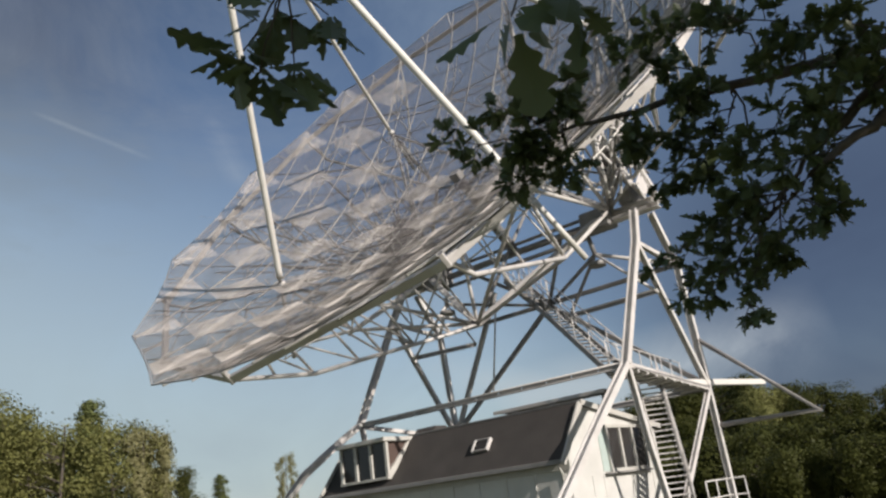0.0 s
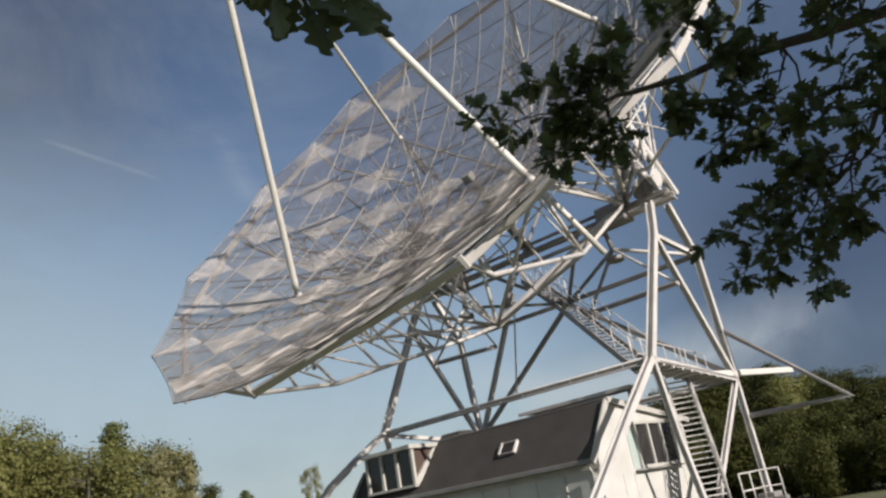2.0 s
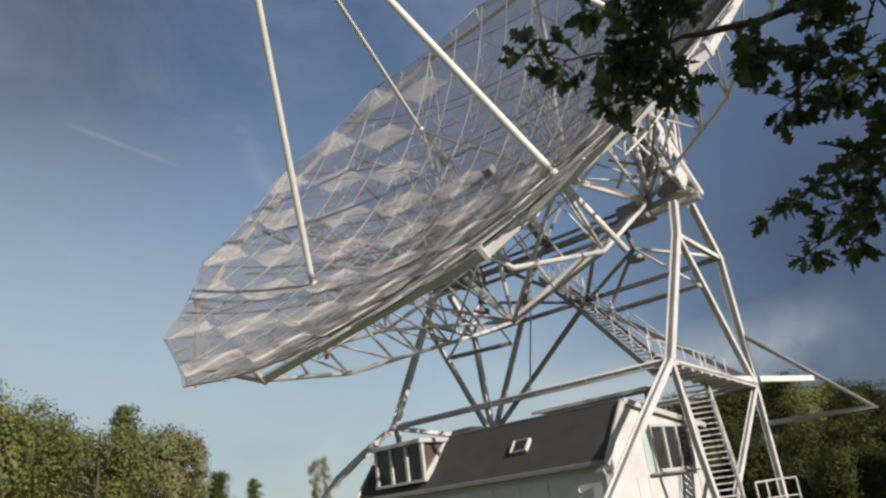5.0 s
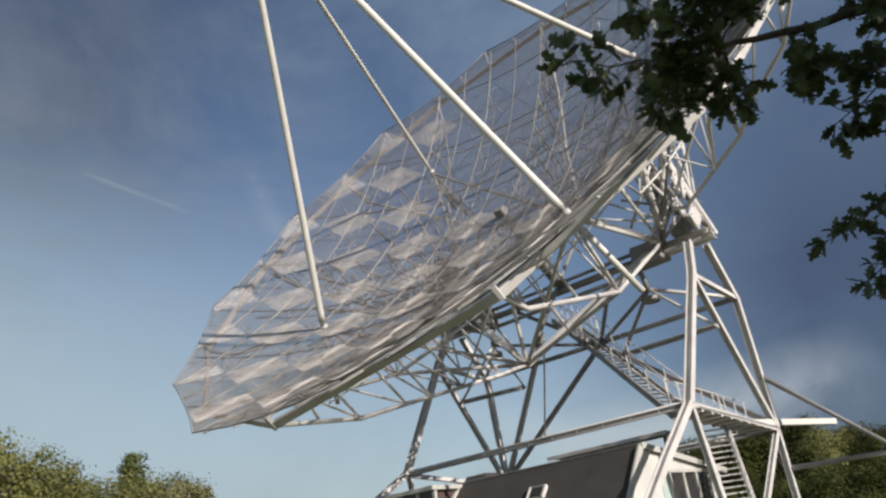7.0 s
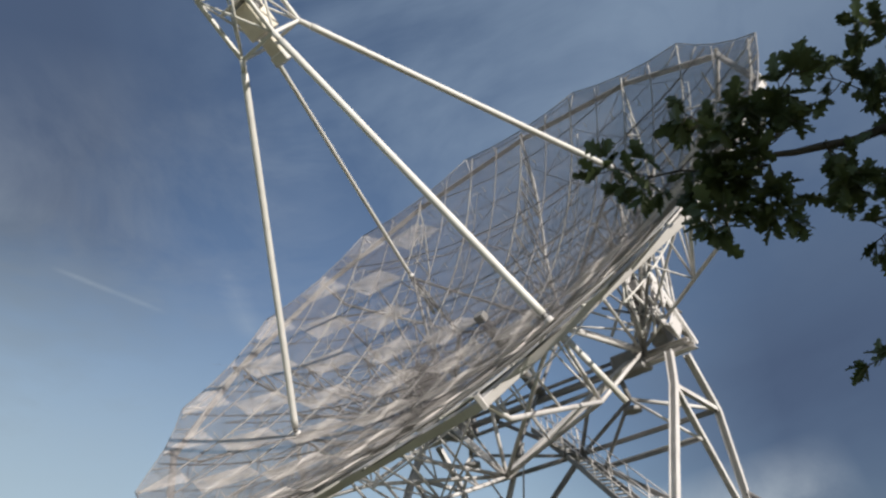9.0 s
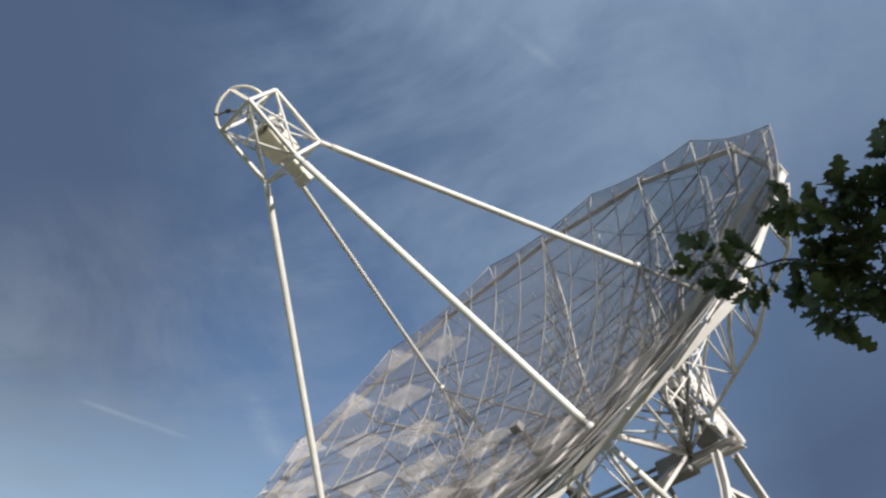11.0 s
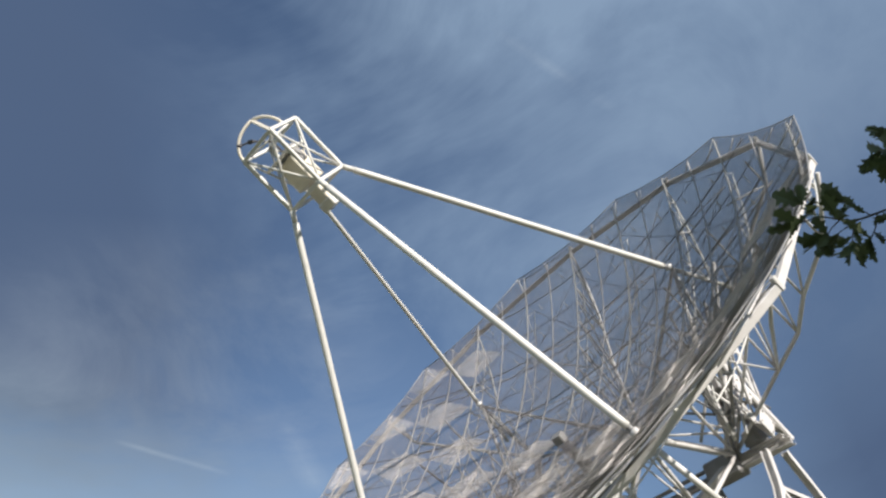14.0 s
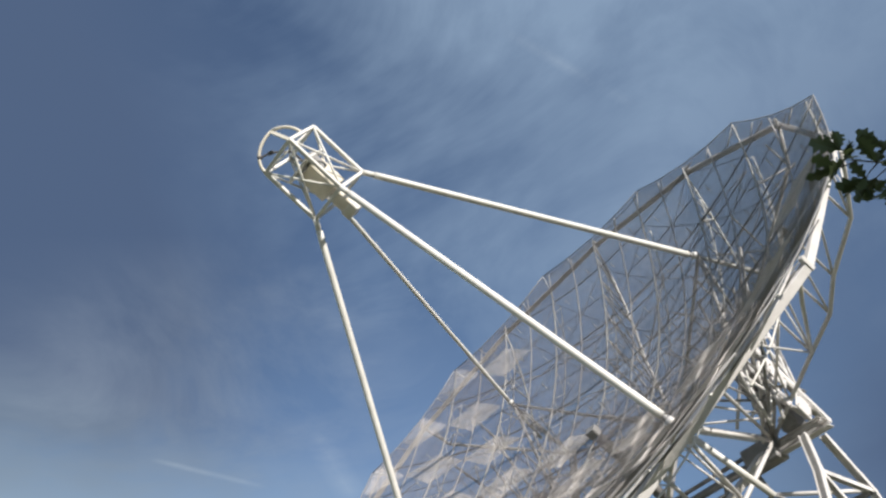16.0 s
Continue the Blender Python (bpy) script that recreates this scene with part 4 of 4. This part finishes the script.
for a in (0.5, 2.3, 4.1):
    box_part("deck_post", (a - 0.05, -0.5, 3.58), (a + 0.05, -0.4, 4.29), GREY_STEEL, deck, "", SITE, 0.006)
box_part("floor_frame", (CA0, -3.1, 0.2), (CA1, 2.45, 0.42), GREY_STEEL, cabin, "", SITE, 0.01)
for a in (-5.0, 0.0, 3.8):
    for b in (-2.6, 2.0):
        box_part("cabin_post", (a - 0.15, b - 0.15, 0.0), (a + 0.15, b + 0.15, 0.2), GREY_STEEL, cabin, "", SITE, 0.01)

# ---- ground ----
GRASS = shader("grass", (0.12, 0.125, 0.055), 0.9, vary=0.4, scale=0.5, fine=20)
bm = bmesh.new()
bmesh.ops.create_grid(bm, x_segments=60, y_segments=60, size=2000)
ground = part("ground", bm, GRASS, None)
tagged(ground, "mown green grass field round the telescope", "ground", kind="structure")

# ---- oak by the camera ----
def leaf_material(name, dark, light, through, gloss=0.5):
    m = bpy.data.materials.new(name)
    m.use_nodes = True
    n, l = m.node_tree.nodes, m.node_tree.links
    b, out = n["Principled BSDF"], n["Material Output"]
    info, co, nz = n.new("ShaderNodeObjectInfo"), n.new("ShaderNodeTexCoord"), n.new("ShaderNodeTexNoise")
    geo = n.new("ShaderNodeNewGeometry")
    nz.inputs["Scale"].default_value, nz.inputs["Detail"].default_value = 9, 4
    l.new(co.outputs["Object"], nz.inputs["Vector"])
    add = n.new("ShaderNodeMath")
    add.operation = "ADD"
    l.new(info.outputs["Random"], add.inputs[0])
    l.new(geo.outputs["Random Per Island"], add.inputs[1])
    fr = n.new("ShaderNodeMath")
    fr.operation = "FRACT"
    l.new(add.outputs[0], fr.inputs[0])
    mx = n.new("ShaderNodeMath")
    mx.operation = "MULTIPLY_ADD"
    mx.inputs[1].default_value = 0.6
    l.new(fr.outputs[0], mx.inputs[0])
    sc = n.new("ShaderNodeMath")
    sc.operation = "MULTIPLY"
    sc.inputs[1].default_value = 0.4
    l.new(nz.outputs["Fac"], sc.inputs[0])
    l.new(sc.outputs[0], mx.inputs[2])
    ramp = n.new("ShaderNodeValToRGB")
    ramp.color_ramp.elements[0].color, ramp.color_ramp.elements[1].color = (*dark, 1), (*light, 1)
    l.new(mx.outputs[0], ramp.inputs[0])
    l.new(ramp.outputs[0], b.inputs["Base Color"])
    b.inputs["Roughness"].default_value, b.inputs["Specular IOR Level"].default_value = 0.5, gloss
    tr = n.new("ShaderNodeBsdfTranslucent")
    l.new(ramp.outputs[0], tr.inputs["Color"])
    mix = n.new("ShaderNodeMixShader")
    mix.inputs[0].default_value = through
    l.new(b.outputs[0], mix.inputs[1])
    l.new(tr.outputs[0], mix.inputs[2])
    l.new(mix.outputs[0], out.inputs["Surface"])
    return m


OAK_LEAF = leaf_material("oak_leaf", (0.055, 0.075, 0.035), (0.115, 0.15, 0.055), 0.27)
BARK = shader("oak_bark", (0.09, 0.075, 0.06), 0.9, vary=0.45, scale=6, bump=0.6)


def leaf_mesh(name, seed, length):
    """A lobed oak leaf with a folded midrib."""
    rng = random.Random(seed)
    bm = bmesh.new()
    steps = 20
    mids, lefts, rights = [], [], []
    bend = rng.uniform(-0.3, 0.3)
    lobes = rng.uniform(3.4, 4.4)
    for i in range(steps + 1):
        t = i / steps
        lobe = 0.74 + 0.26 * math.cos(2 * math.pi * lobes * t + 0.5)
        wide = length * 0.36 * (math.sin(math.pi * min(1, 0.03 + 0.95 * t ** 1.35)) ** 0.75) * lobe
        y, z = length * t, bend * length * t * t
        mids.append(bm.verts.new((0, y, z)))
        lefts.append(bm.verts.new((-wide * rng.uniform(0.93, 1.07) - 0.0015, y + wide * 0.12, z + wide * 0.22)))
        rights.append(bm.verts.new((wide * rng.uniform(0.93, 1.07) + 0.0015, y + wide * 0.12, z + wide * 0.22)))
    for i in range(steps):
        bm.faces.new((mids[i], mids[i + 1], lefts[i + 1], lefts[i]))
        bm.faces.new((mids[i + 1], mids[i], rights[i], rights[i + 1]))
    me = bpy.data.meshes.new(name)
    bm.to_mesh(me)
    bm.free()
    me.materials.append(OAK_LEAF)
    return me


LEAVES = [leaf_mesh("leaf", 11 + i, 1.0) for i in range(5)]
oak = tagged(empty("oak_tree", (4.6, 1.2, 0)), "dark green oak whose leafy boughs hang into view", "tree")
OAK_BACK = Matrix.Translation(-oak.location)


def limb(name, pts, radii, parent):
    bm = bmesh.new()
    pts = [Vector(p) for p in pts]
    rings = []
    for i, p in enumerate(pts):
        d = (pts[min(i + 1, len(pts) - 1)] - pts[max(i - 1, 0)]).normalized()
        x = d.cross(Vector((0.3, 0.2, 0.93))).normalized()
        y = d.cross(x)
        rings.append([bm.verts.new(p + (x * math.cos(k * math.pi / 4) + y * math.sin(k * math.pi / 4)) * radii[i]) for k in range(8)])
    for r0, r1 in zip(rings, rings[1:]):
        for k in range(8):
            f = bm.faces.new((r0[k], r0[(k + 1) % 8], r1[(k + 1) % 8], r1[k]))
            f.smooth = True
    bm.faces.new(rings[0])
    bm.faces.new(rings[-1])
    return part(name, bm, BARK, parent)


def wobble(p, q, n, amount, rng):
    p, q = Vector(p), Vector(q)
    out = [p]
    for i in range(1, n):
        s = i / n
        out.append(p.lerp(q, s) + Vector([rng.uniform(-1, 1) for _ in range(3)]) * amount * math.sin(math.pi * s))
    return out + [q]


rng = random.Random(5)
limb("trunk", [(4.6, 1.2, 0), (4.55, 1.15, 1.2), (4.65, 1.0, 2.6), (4.5, 0.8, 4.2), (4.7, 0.4, 6.5)], [0.34, 0.27, 0.24, 0.2, 0.1], oak)


def gauss3(k=1.0):
    return Vector([rng.gauss(0, k) for _ in range(3)])


def stem(bm, pts, r0, r1, sides=6):
    """A tapering twig added to a mesh."""
    pts = [Vector(p) for p in pts]
    rings = []
    for i, p in enumerate(pts):
        d = (pts[min(i + 1, len(pts) - 1)] - pts[max(i - 1, 0)]).normalized()
        x = d.orthogonal().normalized()
        y = d.cross(x)
        r = r0 + (r1 - r0) * i / (len(pts) - 1)
        rings.append([bm.verts.new(p + (x * math.cos(2 * math.pi * k / sides) + y * math.sin(2 * math.pi * k / sides)) * r) for k in range(sides)])
    for a0, a1 in zip(rings, rings[1:]):
        for k in range(sides):
            f = bm.faces.new((a0[k], a0[(k + 1) % sides], a1[(k + 1) % sides], a1[k]))
            f.smooth = True
    bm.faces.new(rings[-1])


leaf_list = []


def put_leaf(at, along, facing, size):
    along = along.normalized()
    xx = along.cross(facing).normalized()
    m = Matrix.Translation(at) @ Matrix((xx, along, xx.cross(along))).transposed().to_4x4() @ Matrix.Diagonal((size, size, size, 1))
    leaf_list.append((m, rng.randrange(len(LEAVES))))


BOUGH_WAYS = [
    [(4.58, 0.95, 3.2), (3.4, 1.75, 3.3), (2.6, 2.1, 3.27), (2.07, 2.22, 3.22), (1.62, 2.3, 3.2), (1.23, 2.2, 3.08), (0.98, 2.15, 3.02)],
    [(4.56, 1.0, 2.9), (3.6, 1.4, 2.95), (2.8, 1.6, 2.86), (2.22, 1.6, 2.72), (2.03, 1.62, 2.63), (1.85, 1.68, 2.52), (1.81, 1.82, 2.47)],
    [(4.57, 0.95, 3.05), (3.5, 1.4, 3.2), (2.6, 1.62, 3.08), (2.3, 1.65, 2.95), (2.05, 1.7, 2.72), (1.88, 1.75, 2.61), (1.8, 1.82, 2.5)],
    [(4.5, 0.8, 3.6), (3.2, 0.9, 3.75), (2.3, 0.6, 3.6), (1.3, 0.1, 3.2), (0.75, -0.1, 2.75), (0.56, -0.15, 2.32), (0.56, -0.14, 2.18)],
    [(1.3, 0.1, 3.2), (0.8, 0.0, 3.0), (0.45, 0.0, 2.72), (0.3, 0.02, 2.55), (0.24, 0.04, 2.46), (0.22, 0.06, 2.4), (0.2, 0.09, 2.36)],
]
bough_nodes = []
for i, way in enumerate(BOUGH_WAYS):
    bm = bmesh.new()
    pts = [Vector(p) for p in way]
    fine = [pts[0]]
    for p, q in zip(pts, pts[1:]):
        for k in (0.33, 0.67, 1.0):
            fine.append(p.lerp(q, k) + gauss3(0.006) * (k < 1))
    stem(bm, fine, 0.045 if i < 4 else 0.008, 0.005 if i < 3 else 0.0025, 8)
    part("bough", bm, BARK, oak)
    if i < 3:
        bough_nodes += fine[4:]


def spray(base, tip, width, leaf, twigs):
    """A leafy side branch: a stem, alternate twigs and rosettes of leaves at their ends."""
    base, tip = Vector(base), Vector(tip)
    axis = tip - base
    bm = bmesh.new()
    path = wobble(base, tip, 6, axis.length * 0.05, rng)
    root = min(bough_nodes, key=lambda p: (p - base).length)
    if (root - base).length > 0.02:
        stem(bm, wobble(root, base, 4, 0.025, rng), 0.006, 0.0045)
    stem(bm, path, 0.0045, 0.0018)
    for i in range(twigs):
        s = 0.12 + 0.88 * (i + rng.uniform(0, 0.6)) / twigs
        k = min(5, int(s * 6))
        at = path[k].lerp(path[k + 1], min(1.0, s * 6 - k))
        out = gauss3()
        out = (out - axis * (out.dot(axis) / axis.length_squared)).normalized()
        way = (axis.normalized() * rng.uniform(0.45, 0.9) + out + Vector((0, 0, -0.12))).normalized()
        end = at + way * width * rng.uniform(0.45, 1.05) * (1.0 - 0.5 * s)
        stem(bm, wobble(at, end, 2, 0.008, rng), 0.0024, 0.0012, 5)
        for _ in range(rng.randint(4, 6)):
            d = way * 0.75 + gauss3(0.55)
            put_leaf(end - way * rng.uniform(0, 0.02), d, Vector((0, 0, 1)) + gauss3(0.5), leaf * rng.uniform(0.6, 1.1))
        for _ in range(2):
            put_leaf(at.lerp(end, rng.uniform(0.3, 0.8)), way * 0.3 + gauss3(0.7), Vector((0, 0, 1)) + gauss3(0.5), leaf * rng.uniform(0.5, 0.9))
    for _ in range(4):
        put_leaf(tip, axis.normalized() + gauss3(0.45), Vector((0, 0, 1)) + gauss3(0.5), leaf * rng.uniform(0.7, 1.1))
    part("branch", bm, BARK, oak)


# the low spray that reaches furthest out: base, tip
for base, tip in (((0.96, 2.15, 3.01), (0.53, 2.06, 2.99)), ((1.04, 2.1, 3.01), (0.76, 1.87, 3.04)), ((1.09, 2.15, 3.04), (1.06, 1.78, 3.08)), ((0.97, 2.1, 2.98), (0.78, 2.0, 2.74)),
                  ((1.07, 2.1, 2.98), (1.06, 2.08, 2.79)), ((1.05, 2.1, 3.0), (0.94, 1.92, 3.09)), ((1.05, 2.1, 3.0), (0.86, 2.02, 2.9))):
    spray(base, tip, 0.12, 0.078, 11)
# the thick middle of the bough
for base, tip in (((1.96, 2.3, 3.25), (1.42, 2.22, 3.4)), ((1.96, 2.35, 3.15), (1.47, 2.4, 3.04)), ((1.93, 2.4, 3.09), (1.57, 2.5, 2.87)), ((1.98, 2.3, 2.98), (1.72, 2.4, 2.81)),
                  ((1.98, 1.9, 2.93), (1.72, 1.9, 2.7)), ((2.0, 2.1, 3.39), (1.5, 2.02, 3.45)), ((2.11, 1.9, 3.24), (1.7, 1.82, 3.36)), ((1.75, 2.3, 3.2), (1.6, 2.1, 3.1))):
    spray(base, tip, 0.16, 0.08, 16)
for base, tip in (((2.19, 1.8, 3.0), (1.8, 1.72, 3.01)), ((2.32, 1.6, 3.02), (1.97, 1.52, 3.07)), ((2.31, 1.7, 2.8), (1.85, 1.62, 2.73)), ((2.11, 1.7, 2.68), (1.72, 1.62, 2.53)),
                  ((2.32, 1.6, 2.89), (1.96, 1.52, 2.79)), ((2.4, 1.75, 3.1), (1.98, 1.75, 3.2)), ((1.35, 2.22, 3.12), (1.45, 2.3, 3.0))):
    spray(base, tip, 0.14, 0.08, 13)
# the hanging end of the lower bough
for base, tip in (((1.9, 2.0, 2.55), (1.6, 2.25, 2.52)), ((1.94, 2.3, 2.6), (1.53, 2.81, 2.52)), ((1.92, 2.4, 2.57), (1.64, 2.78, 2.34)), ((1.85, 2.15, 2.5), (1.7, 2.2, 2.12)),
                  ((1.86, 2.2, 2.52), (1.63, 2.4, 2.24)), ((1.79, 1.75, 2.47), (1.9, 1.69, 2.38)), ((1.82, 1.9, 2.49), (1.82, 2.0, 2.28)), ((1.85, 1.9, 2.54), (1.71, 2.1, 2.6))):
    spray(base, tip, 0.12, 0.078, 13)
# rosettes of larger leaves that hang close overhead: place, spread, leaf length, number
for at, wide, size, number in (((0.115, 0.14, 2.27), 0.035, 0.085, 9), ((0.14, 0.14, 2.225), 0.03, 0.085, 8), ((0.195, 0.16, 2.24), 0.025, 0.08, 5), ((0.26, 0.15, 2.33), 0.03, 0.075, 8), ((0.17, 0.14, 2.335), 0.045, 0.08, 12),
                               ((0.52, -0.1, 2.12), 0.04, 0.1, 7), ((0.6, -0.1, 2.13), 0.04, 0.08, 6)):
    at = Vector(at)
    bm = bmesh.new()
    stem(bm, wobble((0.2, 0.09, 2.36) if at.x < 0.4 else (0.56, -0.14, 2.18), at, 3, 0.006, rng), 0.0022, 0.0014, 5)
    part("branch", bm, BARK, oak)
    for _ in range(number):
        o = gauss3(0.6)
        put_leaf(at + o * wide * 0.6, o + Vector((-0.1, 0.2, -0.5)), Vector((0.0, 0.6, -0.9)) + gauss3(0.55), size * rng.uniform(0.75, 1.15))
rng.shuffle(leaf_list)
for m, k in leaf_list[:300]:
    ob = new("leaf", LEAVES[k])
    ob.parent = oak
    ob.matrix_parent_inverse = OAK_BACK
    ob.matrix_basis = m


def joined_leaves(name, items, label):
    """Many leaves in one mesh."""
    vs, fs = [], []
    for m, k in items:
        base = len(vs)
        me = LEAVES[k]
        vs.extend([tuple(m @ v.co) for v in me.vertices])
        fs.extend([[base + i for i in p.vertices] for p in me.polygons])
    me = bpy.data.meshes.new(name)
    me.from_pydata(vs, [], fs)
    me.materials.append(OAK_LEAF)
    ob = new(name, me)
    ob.parent = oak
    ob.matrix_parent_inverse = OAK_BACK
    return tagged(ob, label, kind="stuff")


joined_leaves("foliage", leaf_list[300:], "dense dark oak leaves")
# unseen crown, placed along the sun's way to keep the boughs in shade
crown = []
while len(crown) < 9500:
    o = Vector([rng.uniform(-1, 1) for _ in range(3)])
    if not 0.3 < o.length < 1:
        continue
    p = Vector((4.7 + o.x * 2.8, -1.7 + o.y * 3.9, 5.1 + o.z * 2.6))
    if p.y > 0.6 and p.x < 3.2:
        continue
    e = Euler([rng.uniform(0, 6.3) for _ in range(3)]).to_matrix().to_4x4()
    s = rng.uniform(0.16, 0.26)
    crown.append((Matrix.Translation(p) @ e @ Matrix.Diagonal((s, s, s, 1)), rng.randrange(5)))
joined_leaves("crown", crown, "unseen dark green oak crown overhead that shades the boughs")

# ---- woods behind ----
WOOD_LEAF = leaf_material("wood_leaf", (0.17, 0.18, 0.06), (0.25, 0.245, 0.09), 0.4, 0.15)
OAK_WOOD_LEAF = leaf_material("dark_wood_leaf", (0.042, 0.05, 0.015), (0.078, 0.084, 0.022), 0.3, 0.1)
PINE_LEAF = leaf_material("pine_needles", (0.075, 0.095, 0.035), (0.14, 0.155, 0.055), 0.2, 0.15)
BIRCH_LEAF = leaf_material("birch_leaf", (0.16, 0.16, 0.075), (0.3, 0.28, 0.14), 0.3, 0.15)


def wood_tree(name, seed, height, spread, kind, mat, label, category="tree"):
    rng = random.Random(seed)
    root = tagged(empty(name, (0, 0, 0)), label, category)
    limb("trunk", wobble((0, 0, -0.1), (rng.uniform(-0.3, 0.3), 0, height * 0.93), 6, 0.25, rng), [height * 0.018 * (1 - 0.13 * i) for i in range(7)], root)
    vs, fs = [], []
    tips = []
    for i in range(90):
        t = 0.05 + (0.91 if kind == "pine" else 0.87) * (i * 0.618034 % 1)
        z = height * t
        if kind == "pine":
            reach_ = spread * (1.0 - t) ** 0.6 * rng.uniform(0.1, 1.1)
            r = spread * rng.uniform(0.2, 0.34) * (1.1 - 0.5 * t)
        else:
            reach_ = spread * math.sin(math.pi * (0.12 + 0.76 * t)) ** 0.55 * rng.uniform(0.25, 1.05)
            r = spread * rng.uniform(0.14, 0.34)
        a = i * 2.39996 * 1.31 + rng.uniform(-0.3, 0.3)
        tips.append((Vector((math.cos(a) * reach_, math.sin(a) * reach_, z + rng.uniform(-0.2, 0.4))), r))
        if i % 6 == 0:
            limb("limb", wobble((0, 0, max(0.5, z - reach_ * 0.5)), tips[-1][0], 3, 0.15, rng), [0.07, 0.05, 0.035, 0.02], root)
    tips.append((Vector((0, 0, height * (0.98 if kind == "pine" else 0.9))), spread * (0.09 if kind == "pine" else 0.3)))
    for tip, r in tips:
        out = (tip - Vector((0, 0, height * 0.5))).normalized()
        for _ in range(140):
            o = Vector([max(-1.1, min(1.1, rng.gauss(0, 0.56))) for _ in range(3)])
            o.z *= 0.5 if kind == "pine" else 0.72
            c = tip + o * r
            s = rng.uniform(0.06, 0.14)
            d = (o * 1.2 + out + Vector([rng.gauss(0, 0.5) for _ in range(3)])).normalized()
            u = d.orthogonal().normalized() * s
            v = d.cross(u).normalized() * s * rng.uniform(0.5, 0.9)
            base = len(vs)
            vs.extend([tuple(c - u), tuple(c + v), tuple(c + u * 1.1), tuple(c - v)])
            fs.append((base, base + 1, base + 2, base + 3))
    me = bpy.data.meshes.new("crown")
    me.from_pydata(vs, [], fs)
    me.materials.append(mat)
    ob = new("crown", me)
    ob.parent = root
    return root


kinds = [wood_tree("oak", 31, 12, 4.2, "round", WOOD_LEAF, "tall green broadleaf tree at the wood's edge"),
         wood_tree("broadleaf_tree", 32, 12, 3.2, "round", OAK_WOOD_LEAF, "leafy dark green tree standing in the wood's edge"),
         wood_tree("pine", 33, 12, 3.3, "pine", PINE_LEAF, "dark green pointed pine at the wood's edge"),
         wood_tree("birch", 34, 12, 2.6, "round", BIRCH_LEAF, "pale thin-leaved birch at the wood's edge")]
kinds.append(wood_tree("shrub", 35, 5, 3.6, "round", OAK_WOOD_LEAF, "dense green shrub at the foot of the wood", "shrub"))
for k in kinds:
    k["group"] = "trees at the wood's edge"
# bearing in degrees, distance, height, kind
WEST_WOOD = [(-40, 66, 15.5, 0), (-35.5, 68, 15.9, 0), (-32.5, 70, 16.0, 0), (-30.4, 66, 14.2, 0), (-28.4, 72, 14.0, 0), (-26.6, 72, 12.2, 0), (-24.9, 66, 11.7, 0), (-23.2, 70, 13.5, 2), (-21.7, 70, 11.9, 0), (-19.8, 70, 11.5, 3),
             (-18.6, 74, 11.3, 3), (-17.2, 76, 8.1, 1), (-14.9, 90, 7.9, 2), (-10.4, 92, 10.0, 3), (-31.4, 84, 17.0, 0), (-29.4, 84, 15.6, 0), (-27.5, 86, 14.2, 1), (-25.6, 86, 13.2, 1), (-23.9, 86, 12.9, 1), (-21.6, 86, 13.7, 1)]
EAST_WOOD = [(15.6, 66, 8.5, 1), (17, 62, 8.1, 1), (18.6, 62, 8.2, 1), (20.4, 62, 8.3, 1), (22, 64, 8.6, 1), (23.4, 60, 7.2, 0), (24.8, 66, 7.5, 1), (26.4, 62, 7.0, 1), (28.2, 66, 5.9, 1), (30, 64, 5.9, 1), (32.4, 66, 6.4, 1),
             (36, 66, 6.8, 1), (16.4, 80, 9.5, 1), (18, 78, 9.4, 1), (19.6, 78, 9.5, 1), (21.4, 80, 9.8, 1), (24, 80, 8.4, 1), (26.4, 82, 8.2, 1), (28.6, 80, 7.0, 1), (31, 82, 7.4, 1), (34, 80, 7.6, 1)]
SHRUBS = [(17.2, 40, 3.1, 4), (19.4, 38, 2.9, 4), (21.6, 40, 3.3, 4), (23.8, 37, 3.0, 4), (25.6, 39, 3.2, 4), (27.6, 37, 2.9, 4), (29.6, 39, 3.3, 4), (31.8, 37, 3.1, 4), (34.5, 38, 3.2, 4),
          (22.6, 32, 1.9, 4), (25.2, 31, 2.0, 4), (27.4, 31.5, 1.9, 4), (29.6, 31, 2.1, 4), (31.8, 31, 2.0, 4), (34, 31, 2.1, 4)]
# unseen trees behind the camera, added to cut the sky light on the towers
SKY_SCREEN_TREES = [(160, 52, 9, 1), (184, 50, 11, 1), (207, 48, 12, 1), (218, 46, 11, 0), (240, 46, 11, 2), (262, 54, 10, 1), (273, 60, 10, 0), (284, 64, 9, 1)]
used = set()
turn = random.Random(9)
for deg, dist, high_, k in WEST_WOOD + EAST_WOOD + SHRUBS + SKY_SCREEN_TREES:
    s = high_ / (5 if k == 4 else 12)
    broad = 1.35 if 0 < deg < 90 and k < 2 else 0.55 if dist > 91 else 1.0     # the far lone birch is slender
    m = Matrix.Translation((dist * math.sin(radians(deg)), dist * math.cos(radians(deg)), 0)) @ Matrix.Rotation(turn.uniform(0, 6.28), 4, "Z") @ Matrix.Diagonal((s * broad * turn.uniform(0.95, 1.2), s * broad * turn.uniform(0.95, 1.2), s, 1))
    if k in used:
        copy_thing(kinds[k], m @ Matrix.Diagonal([1 / v for v in kinds[k].scale] + [1]))
    else:
        used.add(k)
        kinds[k].matrix_basis = m
